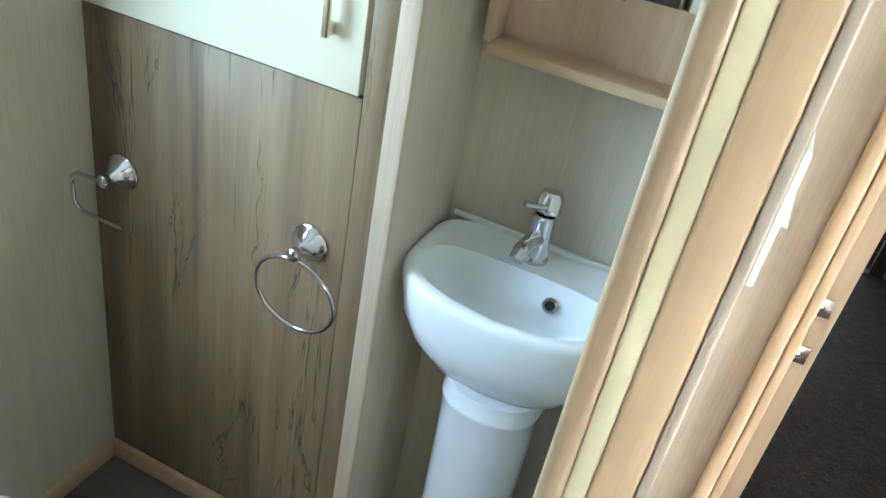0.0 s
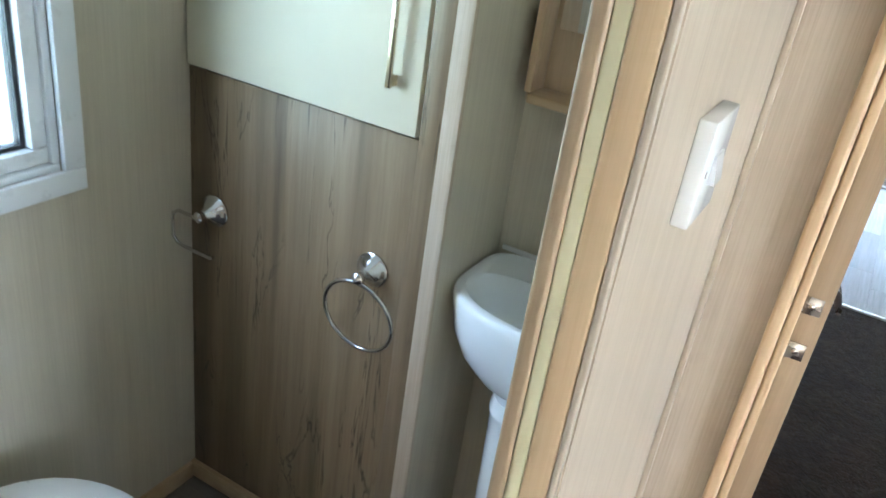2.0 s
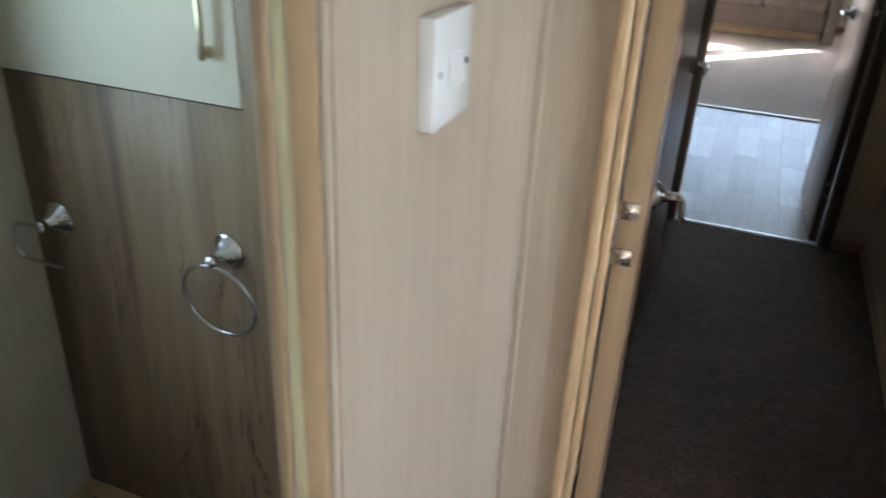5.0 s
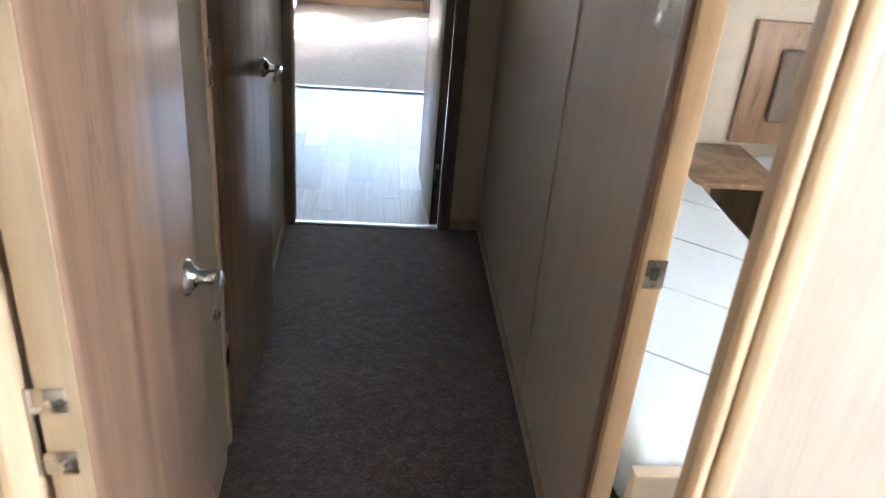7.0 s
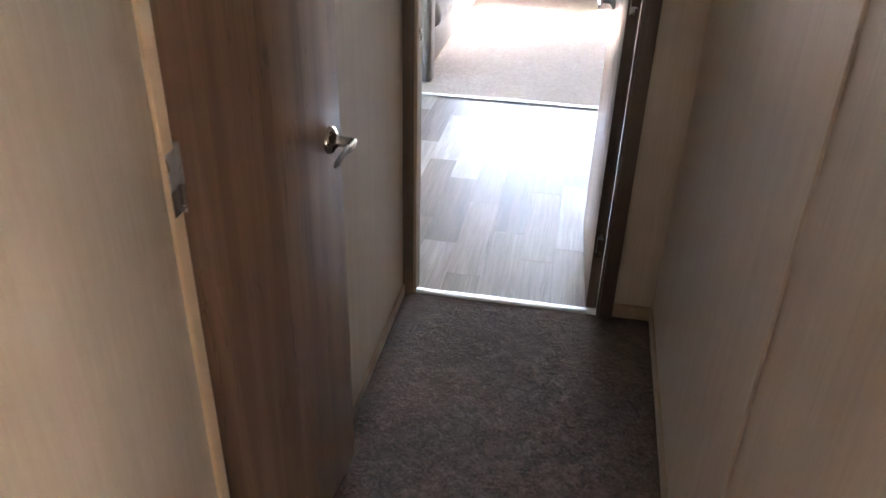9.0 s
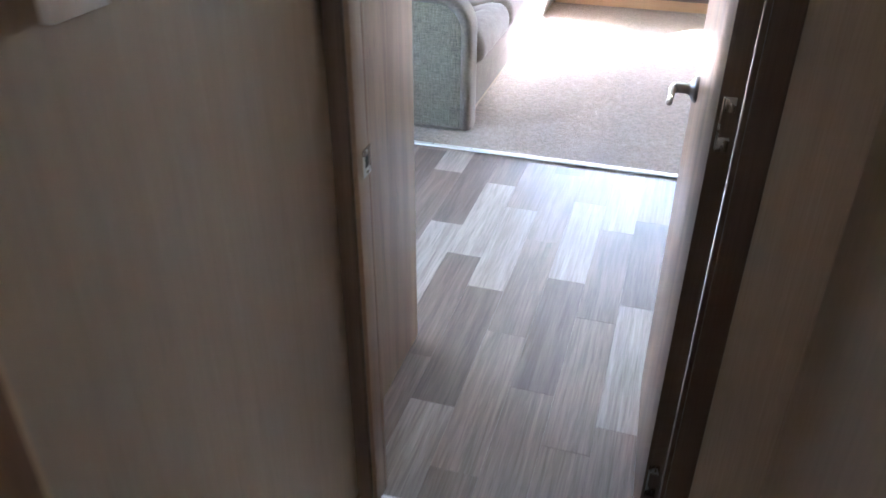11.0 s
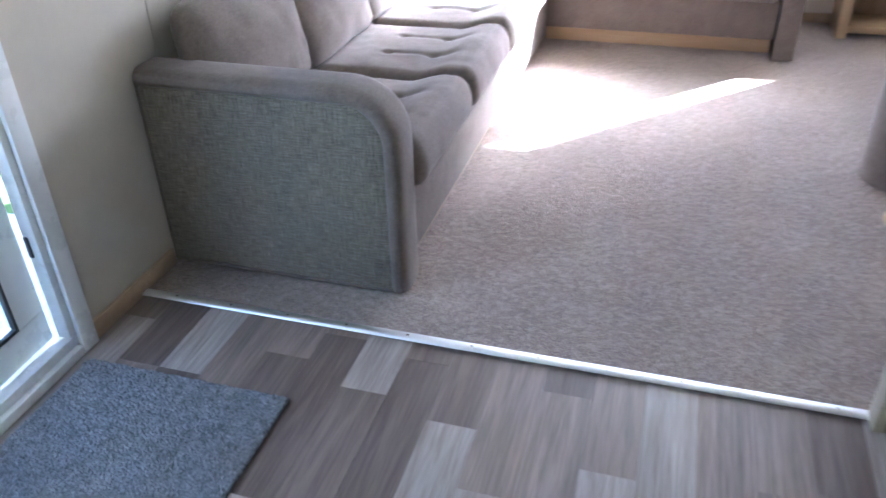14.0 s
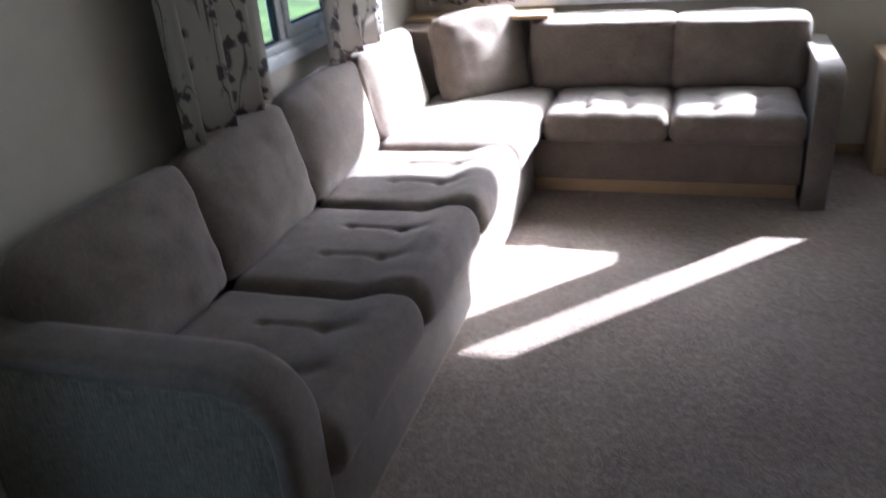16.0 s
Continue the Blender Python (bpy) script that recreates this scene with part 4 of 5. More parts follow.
WX, WY = -0.86, -3.02
part("pan", loft([oval(WX - 0.03, WY, 0.11, 0.10, 0.0), oval(WX - 0.03, WY, 0.10, 0.09, 0.05), oval(WX - 0.02, WY, 0.11, 0.10, 0.2), oval(WX, WY, 0.19, 0.16, 0.33), oval(WX, WY, 0.215, 0.18, 0.385), oval(WX, WY, 0.21, 0.175, 0.395)]), M_CERAMIC, wc, smooth=60)
part("seat", loft([oval(WX, WY, 0.21, 0.178, 0.396), oval(WX, WY, 0.218, 0.185, 0.402), oval(WX, WY, 0.215, 0.182, 0.412)]), M_WHITE, wc, smooth=60)
part("lid", loft([oval(WX, WY, 0.214, 0.181, 0.4125), oval(WX, WY, 0.22, 0.187, 0.418), oval(WX, WY, 0.212, 0.18, 0.43), oval(WX, WY, 0.15, 0.12, 0.436), oval(WX, WY, 0.03, 0.03, 0.437)]), M_WHITE, wc, smooth=60)

# ---- kitchen ----
tall = thing("tall_cupboard", (-0.64, 0.34, 0.0), "tall brown wood-effect cupboard beside the lounge door", "cupboard", kind="structure")
part("side_panel", bx(-0.146, -0.126, 0.051, 0.628, 0.0, 2.1, 0.001), M_HOUSING, tall)
part("carcass", bx(XL + 0.001, -0.147, 0.052, 0.61, 0.0, 2.1), M_HOUSING, tall)
part("front_door", bx(XL + 0.004, -0.1475, 0.611, 0.628, 0.1, 2.09, 0.002), M_CREAM, tall)
part("joint_bead", bx(-0.1255, -0.122, 0.051, 0.058, 0.0, 2.1, 0.001), M_BLACK, tall, "dark joint beside the frame")

unit = thing("corner_shelf_unit", (1.15, 1.8, 0.0), "open grey-oak corner shelf unit at the kitchen peninsula", "shelf unit")
part("end_panel", bx(0.862, 1.9, 1.93, 1.955, 0.0, 1.9, 0.002), M_SHELF, unit)
part("back_panel", bx(1.28, 1.30, 1.40, 1.929, 0.0, 1.9, 0.002), M_SHELF, unit)
SH = [(0.905, 1.928), (0.905, 1.80), (0.99, 1.715), (1.27, 1.44), (1.279, 1.44), (1.279, 1.928)]
part("plinth", poly(SH, 0.0, 0.115, 0.002), M_SHELFEDGE, unit)
for z in (0.36, 0.60, 0.84, 1.2):
    s = part("shelf", poly([(x + 0.012, y) for x, y in SH[:4]] + SH[4:], z, z + 0.016, 0.002), M_SHELF, unit)
    part("front_edge", joined(bx(0.9135, 0.9165, 1.802, 1.928, z + 0.001, z + 0.015), moved(bx(0, 0.50, -0.002, 0.001, z + 0.001, z + 0.015), Matrix.Translation((0.917, 1.800, 0)) @ Matrix.Rotation(radians(-45), 4, "Z"))), M_SHELFEDGE, s, "pale shelf edge")
part("plinth_top", poly([(x, y) for x, y in SH], 0.1155, 0.121, 0.001), M_SHELF, unit)
post = thing("peninsula_post", (0.85, 1.97, 0.0), "slim pale oak post at the end of the peninsula", "post", kind="structure")
part("post", bx(0.834, 0.861, 1.925, 1.985, 0.0, 2.1, 0.006, 3), M_SHELFEDGE, post)
part("bead", bx(0.8615, 0.868, 1.9555, 1.972, 0.0, 2.1, 0.002), M_TRIM, post)

mat_ = thing("door_mat", (-0.83, 1.38, 0.0), "blue-grey tufted door mat by the outer door", "door mat")


def tufted(x0, x1, y0, y1, z, h, nx, ny):
    bm = bmesh.new()
    rnd = random.Random(4)
    g = [[bm.verts.new((x0 + (x1 - x0) * i / nx + rnd.uniform(-0.002, 0.002), y0 + (y1 - y0) * j / ny + rnd.uniform(-0.002, 0.002), z + h * (0.35 if i in (0, nx) or j in (0, ny) else rnd.uniform(0.55, 1.0)))) for j in range(ny + 1)] for i in range(nx + 1)]
    for i in range(nx):
        for j in range(ny):
            bm.faces.new((g[i][j], g[i + 1][j], g[i + 1][j + 1], g[i][j + 1]))
    return bm


part("backing", bx(-1.12, -0.533, 1.06, 1.661, 0.0, 0.004, 0.001), M_BLACKPL, mat_)
part("mat_top", tufted(-1.122, -0.531, 1.058, 1.663, 0.0042, 0.015, 150, 150), M_MAT, mat_, smooth=0)

# ---- lounge: corner sofa ----
sofa = thing("corner_sofa", (-0.8, 3.2, 0.006), "L-shaped brown chenille corner sofa with grey-green outer arms", "sofa")


def arm_panel(y0, y1, x0, x1, z0, z1, r, inset, mat_face, mat_rim, name="arm"):
    """A slab arm: outline with one rounded upper corner, fat rounded rim, flat woven faces."""
    def outline(d, y):
        pts = [(x0 + d * 0.15, y, z0 + d * 0.2), (x1 - d, y, z0 + d * 0.2)]
        rr = r - d
        for k in range(17):
            a = k / 16 * math.pi / 2
            pts.append((x1 - r + rr * math.cos(a), y, z1 - r + rr * math.sin(a)))
        pts.append((x0 + d * 0.15, y, z1 - d))
        return pts
    side = [(0.050, 0.018), (0.046, 0.009), (0.038, 0.002), (0.028, 0.0), (0.017, 0.004), (0.008, 0.013), (0.002, 0.026), (0.0, 0.042)]
    rings = [outline(d, y0 + c) for d, c in side] + [outline(d, y1 - c) for d, c in reversed(side)]
    rim = part(name, loft(rings, False, False), mat_rim, sofa, "rounded chenille arm", smooth=70)
    part("outer_face", loft([outline(inset - 0.004, y0 + 0.022), outline(inset - 0.003, y0 + 0.012), outline(inset + 0.008, y0 + 0.007), outline(inset + 0.06, y0 + 0.004)], True, True), mat_face, rim, "grey-green woven panel")
    part("inner_face", loft([outline(0.03, y1 - 0.012), outline(0.04, y1 - 0.004), outline(0.08, y1 - 0.002)], True, True), mat_rim, rim)
    return rim


arm_panel(2.150, 2.300, -1.170, -0.388, 0.012, 0.640, 0.165, 0.046, M_LINEN, M_CHENILLE)
# side run of the plinth coloured darker than the far run for shade
part("plinth", bx(-1.16, -0.440, 2.302, 4.66, 0.006, 0.045, 0.002), M_SKIRT, sofa, "pale wood plinth")
part("base", bx(-1.165, -0.422, 2.302, 4.645, 0.0455, 0.285, 0.008), M_CHENILLE, sofa, "upholstered base")
part("plinth", bx(-0.427, 0.735, 4.665, 5.26, 0.006, 0.09, 0.002), M_OAKX, sofa, "pale wood plinth")
part("base", bx(-0.421, 0.737, 4.60, 5.265, 0.0905, 0.285, 0.008), M_CHENILLE, sofa, "upholstered base")


def seat_cushion(x0, x1, y0, y1, long_x, seed):
    """A buttoned seat: two creases between two pairs of pulled points, and a raised roll along a side cushion's front."""
    tf, cr = [], []
    if long_x:
        for u in (0.33, 0.67):
            for v in (0.42, 0.75):
                tf.append((x0 + (x1 - x0) * u, y1 - (y1 - y0) * v, 0.02, 0.03, 0.02))
                tf.append((x0 + (x1 - x0) * u, y1 - (y1 - y0) * v, 0.009, 0.02, 0.10))
        return part("seat_cushion", rounded(x0, x1, y0, y1, 0.286, 0.418, 0.052, 36, 0.022, tf, 0.004, seed), M_CHENILLE, sofa, smooth=80)
    ua, ub = x0 + (x1 - x0) * 0.38, x0 + (x1 - x0) * 0.66
    for v in (0.34, 0.67):
        yc = y0 + (y1 - y0) * v
        cr.append((ua, ub, yc, 0.0065, 0.010))
        tf.append((ua, yc, 0.010, 0.016, 0.016))
        tf.append((ub, yc, 0.012, 0.018, 0.018))
        tf.append((ub + 0.05, yc, 0.009, 0.055, 0.024))
    return part("seat_cushion", rounded(x0, x1, y0, y1, 0.286, 0.408, 0.058, 60, 0.014, tf, 0.004, seed, creases=cr, roll=0.034), M_CHENILLE, sofa, smooth=80)


for k in range(3):
    seat_cushion(-1.0, -0.365, 2.275 + 0.605 * k + 0.001, 2.275 + 0.605 * (k + 1) - 0.001, False, k * 3.1)
part("seat_cushion", rounded(-1.0, -0.368, 4.093, 5.05, 0.286, 0.418, 0.052, 22, 0.02, (), 0.004, 11.0), M_CHENILLE, sofa, smooth=80)
seat_cushion(-0.366, 0.185, 4.52, 5.05, True, 21.0)
seat_cushion(0.187, 0.738, 4.52, 5.05, True, 25.0)


def back_cushion(cx, cy, w, facing, lean, h=0.40, t=0.16, seed=0.0, z=0.390, slump=0.0, fall=0.0, start=0.88):
    """A pillow leaning back; facing is the yaw of its front, w its width."""
    bm = rounded(-w / 2, w / 2, -t / 2, t / 2, 0.0, h, 0.048, 22, 0.012, (), 0.008, seed, 0.028)
    for v in bm.verts:
        u = v.co.x / (w / 2)
        v.co.z += -0.02 * slump * u * u * (v.co.z / h)
        zz = 2 * v.co.z / h - 1
        v.co.y *= (1 - 0.25 * (v.co.z / h)) * (1 - 0.30 * min(1.0, abs(u)) ** 5) * (1 - 0.15 * min(1.0, abs(zz)) ** 6)
        v.co.x *= 1 + 0.035 * zz * zz * abs(u)
        v.co.y += 0.010 * noise.noise(Vector((v.co.x * 9.0 + seed, v.co.z * 16.0, seed))) * (0.4 + 0.6 * abs(zz)) + 0.004 * noise.noise(Vector((v.co.x * 30.0, v.co.z * 12.0 + seed, 2.0)))
        k = v.co.z / h - start
        if fall and k > 0:
            v.co.y += fall * (k / (1 - start)) ** 1.3 * (0.65 - 0.35 * max(-1.0, min(1.0, v.co.y / (t * 0.36))))
            v.co.z = h * (start + 0.75 * k)
    m = Matrix.Translation((cx, cy, z)) @ Matrix.Rotation(facing, 4, "Z") @ Matrix.Rotation(lean, 4, "X")
    return part("back_cushion", moved(bm, m), M_CHENILLE, sofa, smooth=80)


for k, (yc, w) in enumerate(((2.585, 0.60), (3.18, 0.59), (3.80, 0.61), (4.47, 0.60))):
    back_cushion(-1.015, yc, w, radians(90), radians(-10), seed=4.0 * k, slump=0.4, h=0.395)
back_cushion(-0.70, 4.90, 0.47, radians(47), radians(-15), seed=31.0, slump=0.6, h=0.43)
back_cushion(-0.16, 5.055, 0.67, 0.0, radians(-8), seed=40.0, slump=0.3, h=0.388, fall=0.13, start=0.82)
back_cushion(0.465, 5.055, 0.57, 0.0, radians(-8), seed=47.0, slump=0.3, h=0.380, fall=0.13, start=0.82)
part("corner_back", bx(-1.165, -0.95, 4.85, 5.265, 0.2855, 0.74, 0.02, 3), M_CHENILLE, sofa)


def far_arm():
    y0, y1, z0, z1, r = 4.52, 5.262, 0.012, 0.612, 0.13

    def outline(d, x):
        pts = [(x, y1 - d, z0), (x, y0 + d, z0)]
        rr = r - d
        for k in range(17):
            a = k / 16 * math.pi / 2
            pts.append((x, y0 + r - rr * math.cos(a), z1 - r + rr * math.sin(a)))
        pts.append((x, y1 - d, z1 - d))
        return pts
    e, x0, x1 = 0.03, 0.738, 0.840
    rings = []
    for k in range(13):
        a = math.pi * k / 12
        x = x0 + e * (1 - math.sin(a)) if k <= 6 else x1 - 1.7 * e * (1 - math.sin(a))
        flare = 0.032 * k / 12
        rings.append([(px + flare * (pz / z1) ** 2, py, pz) for px, py, pz in outline(e * abs(math.cos(a)) * (1.0 if k <= 6 else 1.5), x)])
    return part("arm", loft(rings), M_CHENILLE, sofa, "rounded chenille arm")


far_arm()

# curtains
def curtain(y0, y1, x, z0, z1, folds, label):
    t = thing("curtain", (x, (y0 + y1) / 2, z0), label, "curtain", group="lounge curtains")
    bm = bmesh.new()
    n, k = folds * 14, 12
    rows = []
    for j in range(k + 1):
        z = z0 + (z1 - z0) * j / k
        row = []
        for i in range(n + 1):
            u = i / n
            amp = 0.042 * (1 - 0.35 * j / k)
            ph = u * folds * 2 * math.pi
            row.append(bm.verts.new((x + amp * math.sin(ph) + 0.006 * noise.noise(Vector((u * 6, z * 3, 1.0))), y0 + (y1 - y0) * u + 0.012 * math.sin(2 * ph) * (1 - 0.5 * j / k), z)))
        rows.append(row)
    for a, b in zip(rows, rows[1:]):
        for i in range(n):
            bm.faces.new((a[i], a[i + 1], b[i + 1], b[i]))
    c = part("cloth", bm, M_CURTAIN, t, smooth=80)
    md = c.modifiers.new("thickness", "SOLIDIFY")
    md.thickness = 0.003
    part("heading", bx(x - 0.03, x + 0.03, y0, y1, z1, z1 + 0.05, 0.006), M_CURTAIN, t)
    return t


curtain(2.95, 3.47, -1.068, 0.792, 1.95, 3, "cream curtain printed with grey-brown blossom branches")
curtain(3.93, 4.52, -1.068, 0.792, 1.95, 3, "cream curtain printed with grey-brown blossom branches")


def front_curtain(x0, x1, y, z0, z1, folds):
    t = curtain(0, x1 - x0, 0.0, z0, z1, folds, "added cream blossom curtain at the front window")
    t.rotation_euler = (0, 0, radians(-90))
    t.location = ((x0 + x1) / 2, y, z0)
    return t


# unseen curtain, set to block the sun between the two carpet patches
front_curtain(1.265, 1.50, YF - 0.06, 0.70, 1.95, 2)
front_curtain(-1.10, -0.62, YF - 0.06, 0.80, 1.95, 3)
solo("window_shelf", bx(-1.16, -0.42, 5.05, 5.27, 0.742, 0.762, 0.004), M_OAKX, "oak shelf in the corner behind the sofa", "shelf")

# stool, table and low cabinet
st = thing("stool", (1.13, 3.30, 0.006), "round upholstered stool in brown chenille", "stool")
part("drum", moved(lathe([(0.138, 0.012), (0.144, 0.03), (0.147, 0.2), (0.144, 0.345), (0.137, 0.378), (0.115, 0.402), (0.07, 0.414), (0, 0.417)], 48), Matrix.Translation((1.13, 3.30, 0.006))), M_CHENILLE, st, smooth=60)
part("welt", moved(lathe([(0.139, 0.0), (0.145, 0.006), (0.139, 0.012), (0, 0.012)], 48), Matrix.Translation((1.13, 3.30, 0.006))), M_CHENILLE, st)


def table_foot(points, widths, heights):
    """A flat arched bar that tapers towards its tip, through points at its upper face."""
    bm = bmesh.new()
    rings = []
    for i, pt in enumerate(points):
        a, b = Vector(points[max(i - 1, 0)]), Vector(points[min(i + 1, len(points) - 1)])
        run = (b - a).normalized()
        side = Vector((-run.y, run.x, 0)).normalized() * widths[i] / 2
        up = run.cross(side).normalized()
        up = up if up.z > 0 else -up
        top, low = Vector(pt), Vector(pt) - up * heights[i]
        c = 0.25 * heights[i]
        rings.append([bm.verts.new(v) for v in (top - side * 0.8, top + side * 0.8, top + side - up * c, low + side, low - side, top - side - up * c)])
    for r, q in zip(rings, rings[1:]):
        for k in range(6):
            bm.faces.new((r[k], r[(k + 1) % 6], q[(k + 1) % 6], q[k]))
    bm.faces.new(rings[0][::-1])
    bm.faces.new(rings[-1])
    bmesh.ops.recalc_face_normals(bm, faces=bm.faces)
    return bm


tb = thing("dining_table", (1.6, 2.7, 0.006), "light oak pedestal dining table with rounded corners", "table")
tt = []
for cx, cy, a0 in ((1.00, 3.00, 90), (1.00, 2.42, 180), (2.30, 2.42, 270), (2.30, 3.00, 0)):
    for k in range(7):
        a = radians(a0 + 90 * k / 6)
        tt.append((cx + 0.06 * math.cos(a), cy + 0.06 * math.sin(a)))
part("tabletop", poly(tt, 0.715, 0.742, 0.006), M_OAKX, tb)
part("column", bx(1.56, 1.68, 2.65, 2.77, 0.05, 0.7145, 0.01), M_OAK, tb)
for s in (-1, 1):
    for q in (-1, 1):
        arch = ((0.05, 0.03, 0.185), (0.18, 0.075, 0.182), (0.31, 0.125, 0.165), (0.43, 0.17, 0.132), (0.53, 0.21, 0.090), (0.61, 0.24, 0.042))
        part("foot", table_foot([(1.62 + s * x, 2.71 + q * y, z) for x, y, z in arch], (0.060, 0.060, 0.058, 0.056, 0.054, 0.050), (0.055, 0.052, 0.048, 0.044, 0.040, 0.034)), M_TRIM, tb, "curved flat oak foot")
cab = thing("low_cabinet", (1.6, 5.0, 0.006), "light oak low television cabinet with open shelves", "cabinet")
part("side", bx(1.09, 1.14, 4.99, 5.26, 0.006, 0.52, 0.003), M_OAK, cab)
part("side", bx(1.95, 2.0, 4.99, 5.26, 0.006, 0.52, 0.003), M_OAK, cab)
part("top", bx(1.06, 2.03, 4.96, 5.265, 0.5205, 0.55, 0.005), M_OAKX, cab)
part("shelf", bx(1.141, 1.949, 5.01, 5.26, 0.30, 0.32, 0.002), M_OAKX, cab)
part("base", bx(1.141, 1.949, 5.02, 5.26, 0.03, 0.07, 0.002), M_OAKX, cab)
part("back", bx(1.141, 1.949, 5.255, 5.263, 0.07, 0.52), M_HOUSING, cab)
dvd = thing("media_player", (1.5, 5.05, 0.32), "slim black media player on the cabinet shelf", "media player")
part("case", bx(1.25, 1.68, 5.03, 5.24, 0.3205, 0.365, 0.003), M_BLACKPL, dvd)
part("front", bx(1.26, 1.67, 5.025, 5.0295, 0.326, 0.36, 0.001), M_BLACKPL, dvd)

# ---- twin room ----
def single_bed(x0, x1, y0, y1, label):
    t = thing("single_bed", ((x0 + x1) / 2, (y0 + y1) / 2, 0.0), label, "bed", group="twin beds")
    part("frame", joined(bx(x0 + 0.02, x1 - 0.02, y0 + 0.02, y0 + 0.05, 0.24, 0.29, 0.003), bx(x0 + 0.02, x1 - 0.02, y1 - 0.05, y1 - 0.02, 0.24, 0.29, 0.003), bx(x0 + 0.02, x0 + 0.05, y0 + 0.05, y1 - 0.05, 0.24, 0.29, 0.003), bx(x1 - 0.05, x1 - 0.02, y0 + 0.05, y1 - 0.05, 0.24, 0.29, 0.003)), M_BLACKPL, t, "dark metal bed frame")
    for lx in (x0 + 0.03, x1 - 0.06):
        for ly in (y0 + 0.04, y1 - 0.07):
            part("leg", bx(lx, lx + 0.03, ly, ly + 0.03, 0.0, 0.2395, 0.002), M_BLACKPL, t)
    part("foot_panel", bx(x0 + 0.005, x1 - 0.03, y0 - 0.040, y0 - 0.006, 0.03, 0.435, 0.006), M_TICKING, t, "cream fabric end panel")
    mt = part("mattress", rounded(x0, x1, y0, y1, 0.2905, 0.47, 0.045, 40, 0.008, (), 0.003, x0), M_MATTRESS, t, "quilted white mattress", smooth=80)
    for k in range(-1, 6):
        pts = []
        for i in range(17):
            x = x0 + 0.04 + (x1 - x0 - 0.08) * i / 16
            y = y0 + 0.378 + 0.40 * k - 0.72 * (x - x0 - 0.07)
            if y0 + 0.05 < y < y1 - 0.05:
                u, w = 2 * (x - x0) / (x1 - x0) - 1, 2 * (y - y0) / (y1 - y0) - 1
                pts.append((x, y, 0.4695 + 0.008 * (1 - u * u) * (1 - w * w)))
        if len(pts) > 3:
            part("seam", tube(pts, 0.0026, 6), M_SEAM, mt, "grey stitched seam")
    return t


single_bed(0.85, 1.53, -1.895, -0.30, "narrow single bed with a bare quilted white mattress")
single_bed(1.84, 2.42, -2.10, -0.13, "narrow single bed with a bare cream mattress")
bs = thing("bedside_table", (1.67, -0.3, 0.0), "small wood-effect bedside table between the beds", "bedside table")
part("top", bx(1.485, 1.835, -0.495, -0.06, 0.455, 0.475, 0.002), M_HOUSING, bs)
part("side", bx(1.54, 1.558, -0.48, -0.06, 0.0, 0.4545, 0.002), M_HOUSING, bs)
part("side", bx(1.807, 1.825, -0.48, -0.06, 0.0, 0.4545, 0.002), M_HOUSING, bs)
part("shelf", bx(1.559, 1.806, -0.44, -0.06, 0.2, 0.216, 0.002), M_HOUSING, bs)
for x0, x1 in ((0.90, 1.46), (1.79, 2.43)):
    hb = thing("headboard", ((x0 + x1) / 2, -0.05, 0.47), "wood-effect headboard with a padded grey panel", "headboard", group="headboards")
    part("board", bx(x0, x1, -0.045, -0.013, 0.48, 0.98, 0.003), M_HOUSING, hb)
    part("pad", rounded(x0 + 0.12, x1 - 0.12, -0.085, -0.0455, 0.58, 0.88, 0.018, 12), M_CHENILLE, hb, "padded grey cushion panel")
wall("wall_twin_room_lining", "x", -0.012, -0.0005, 0.8035, XR, 0.0, H, [], M_CREAMWALL, "cream wall behind the headboards")

# ---- outside ----
solo("ground", bx(-400, 400, -400, 400, -0.9, -0.7), M_GRASS, "mown grass ground", "ground", "structure", smooth=0)

# made-up pale slab, so the outer door's glass looks out on brightness
solo("pavement", bx(-3.6, -1.30, -0.6, 3.2, -0.699, -0.66, 0.01), M_PALE_SLAB, "added pale slab that brightens the view through the outer door", "pavement", "structure")


def neighbour(x0, x1, y0, y1, label):
    t = thing("static_caravan", ((x0 + x1) / 2, (y0 + y1) / 2, -0.7), label, "caravan")
    part("body", bx(x0, x1, y0, y1, -0.3, 2.2, 0.03), M_SIDING, t)
    part("skirt", bx(x0 + 0.1, x1 - 0.1, y0 + 0.1, y1 - 0.1, -0.7, -0.301), M_ROOF, t)
    part("roof", loft([[(x0 - 0.1, y, 2.201), (x1 + 0.1, y, 2.201), ((x0 + x1) / 2, y, 2.6)] for y in (y0 - 0.1, y1 + 0.1)]), M_ROOF, t)
    for yc in [y0 + (y1 - y0) * f for f in (0.15, 0.4, 0.65, 0.88)]:
        w = part("window", bx(x1, x1 + 0.03, yc - 0.5, yc + 0.5, 0.7, 1.7, 0.01), M_UPVC, t)
        part("pane", bx(x1 + 0.0305, x1 + 0.035, yc - 0.42, yc + 0.42, 0.78, 1.62), M_SEAL, w)
    return t


neighbour(-13.0, -9.4, 2.0, 11.5, "cream neighbouring holiday caravan on the grass")
sh = thing("storage_shed", (-6.2, 7.6, -0.7), "low teal-painted storage shed on the grass", "shed")
part("body", bx(-7.0, -5.4, 6.6, 8.8, -0.7, 0.7, 0.02), M_TEAL, sh)
part("lid", bx(-7.1, -5.3, 6.5, 8.9, 0.7005, 0.78, 0.02), M_TEAL, sh)


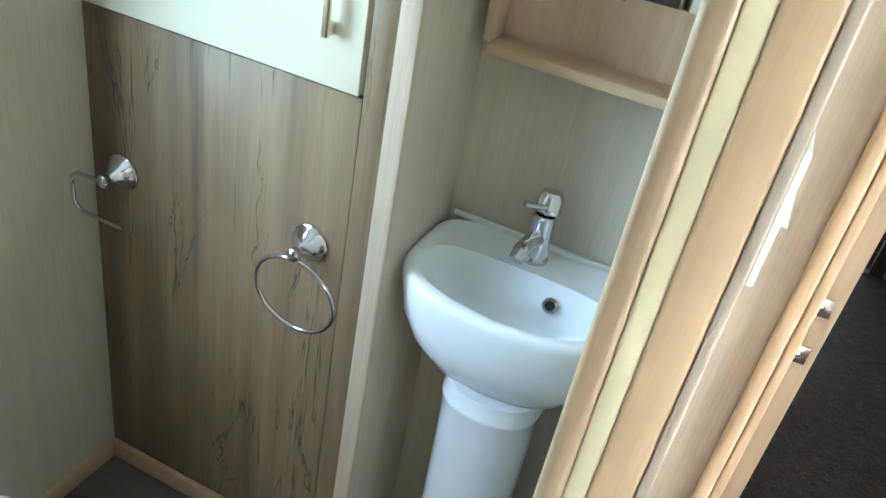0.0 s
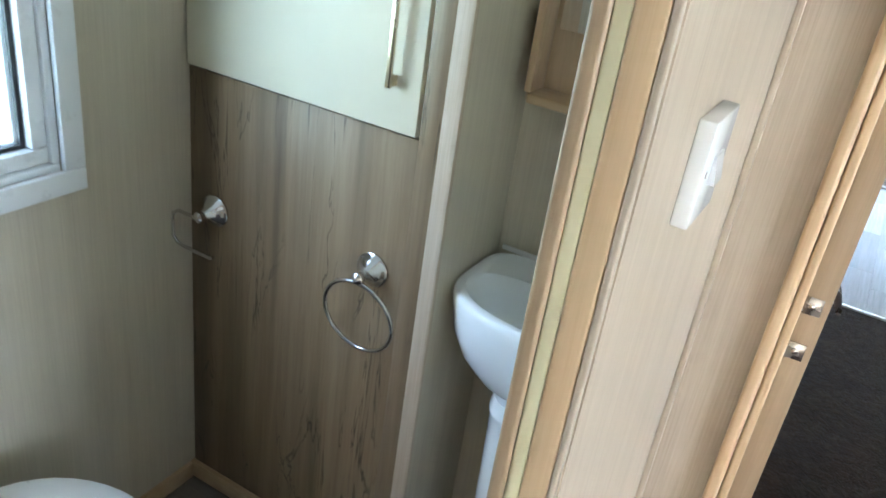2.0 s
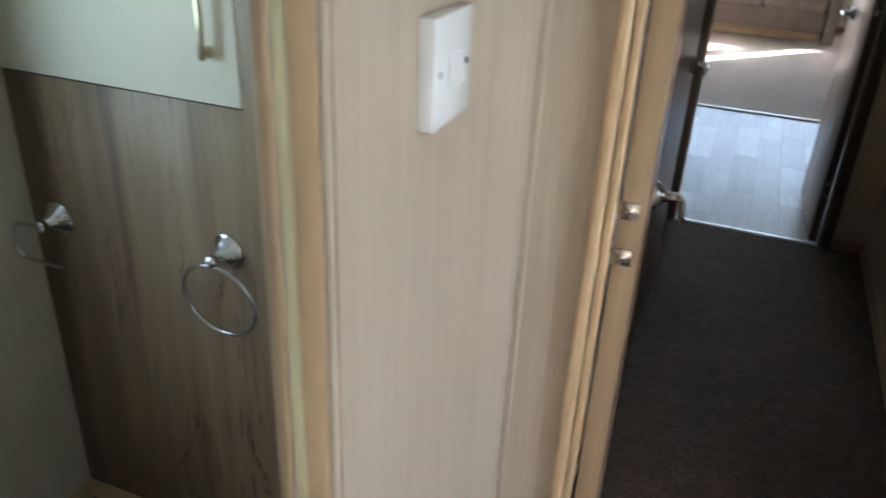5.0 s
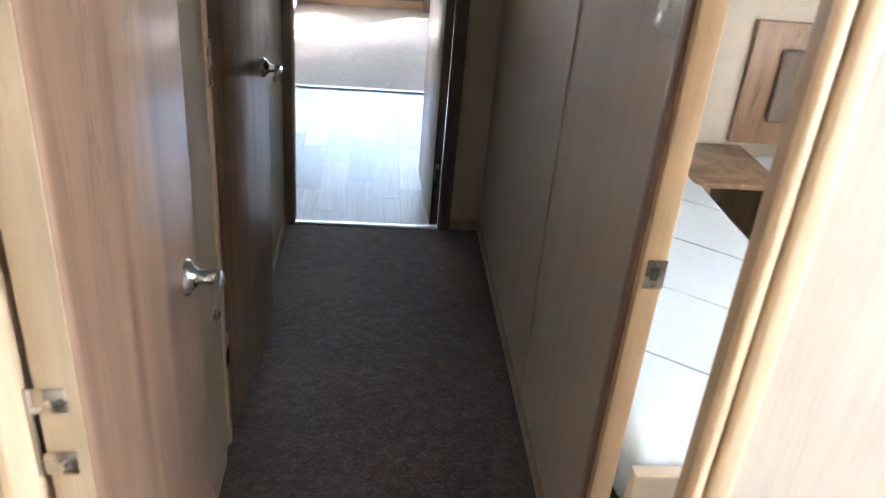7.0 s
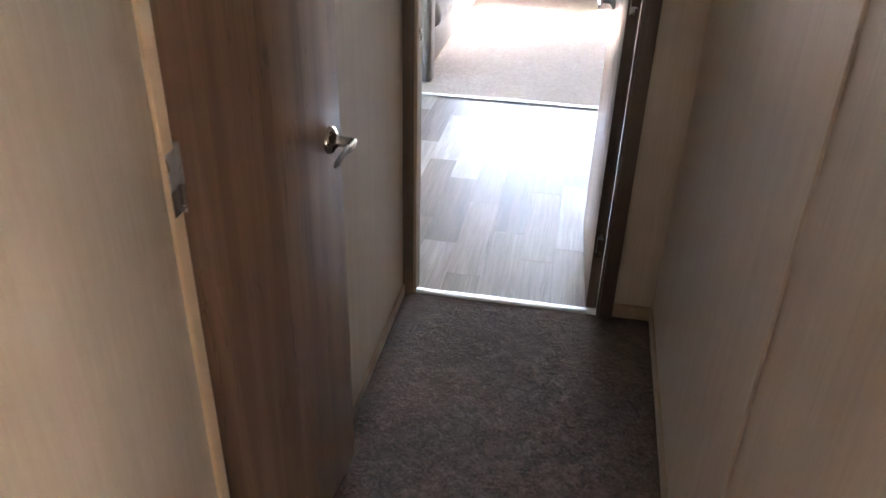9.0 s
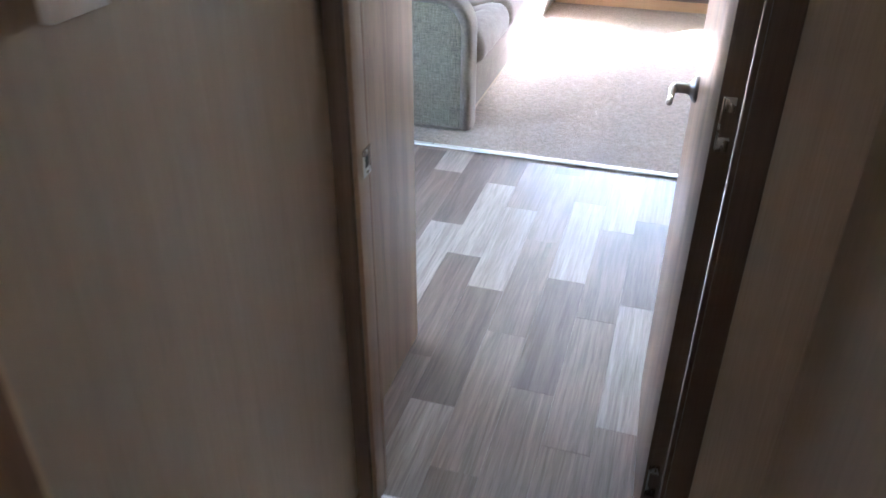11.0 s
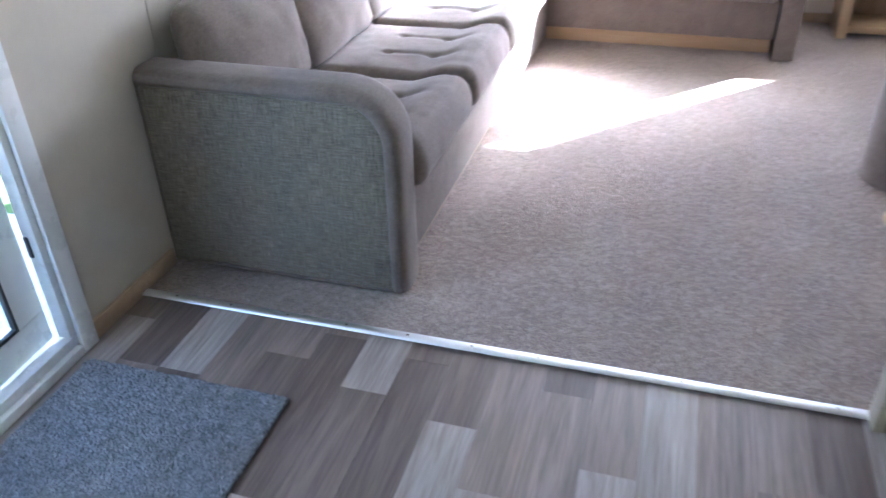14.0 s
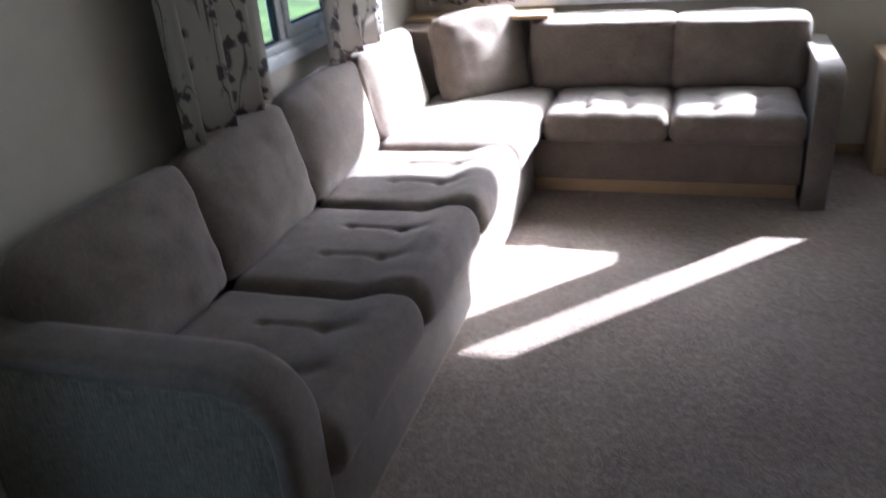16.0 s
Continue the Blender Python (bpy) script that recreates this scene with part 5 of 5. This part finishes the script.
def hedge(x0, x1, y0, y1, z0, z1, n, label):
    rnd = random.Random(9)
    bm = bmesh.new()
    for _ in range(n):
        c = Vector((rnd.uniform(x0, x1), rnd.uniform(y0, y1), z0 + (z1 - z0) * rnd.random() ** 0.8))
        a = Vector((rnd.uniform(-1, 1), rnd.uniform(-1, 1), rnd.uniform(-1, 1))).normalized() * rnd.uniform(0.06, 0.13)
        b = a.cross(Vector((rnd.uniform(-1, 1), rnd.uniform(-1, 1), rnd.uniform(-1, 1)))).normalized() * a.length * 0.6
        bm.faces.new([bm.verts.new(c + p) for p in (-a, b, a, -b)])
    return solo("hedge", bm, M_LEAF, label, "hedge", "stuff", smooth=0)


hedge(-5.2, -4.0, -6.5, 0.5, -0.7, 2.0, 9000, "green hedge outside the bathroom window")

# ---- vinyl planks ----
PW, PL = 0.1253, 0.575
PHASE = {0: 0.972, 1: 0.865, 2: 1.06, 3: 0.716, 4: 0.935, 5: 1.117, 6: 1.32, 7: 1.173, 8: 1.365, 9: 1.25}
TONES = {0: "MLDM", 1: "MMML", 2: "MDLM", 3: "MMMMD", 4: "LDLM", 5: "MDLD", 6: "MMLDD", 7: "MMMDL", 8: "MMLDM", 9: "MMMDM"}
plank_mesh = {}


def plank(x0, x1, y0, y1, tone):
    key = (round(x1 - x0, 3), round(y1 - y0, 2), tone)
    if key not in plank_mesh:
        bm = bx(0.0002, x1 - x0 - 0.0002, 0.0002, y1 - y0 - 0.0002, -0.0028, 0.0, 0.0003, 1)
        plank_mesh[key] = mesh_from("plank", bm, M_PLANKS[tone], 0)
    ob = new("plank", plank_mesh[key])
    ob.parent = floor_vinyl
    ob.location = Vector((x0, y0, 0)) - floor_vinyl.location
    return ob


rnd = random.Random(12)
for col in range(-16, 15):
    x0 = 0.446 - PW * col
    x1 = min(x0 + PW, XR - 0.002)
    x0 = max(x0, XL + 0.002)
    if x1 - x0 < 0.02:
        continue
    ph = PHASE.get(col, rnd.uniform(0, PL)) % PL
    ys = [0.0]
    y = ph
    while y < 1.974:
        if y > 0.02:
            ys.append(y)
        y += PL
    ys.append(1.974)
    row = TONES.get(col) or "".join(rnd.choices("DML", (3, 5, 2), k=len(ys)))
    for tone, p, q in zip(row, ys, ys[1:]):
        if q - p > 0.02:
            plank(x0, x1, p, q, tone)
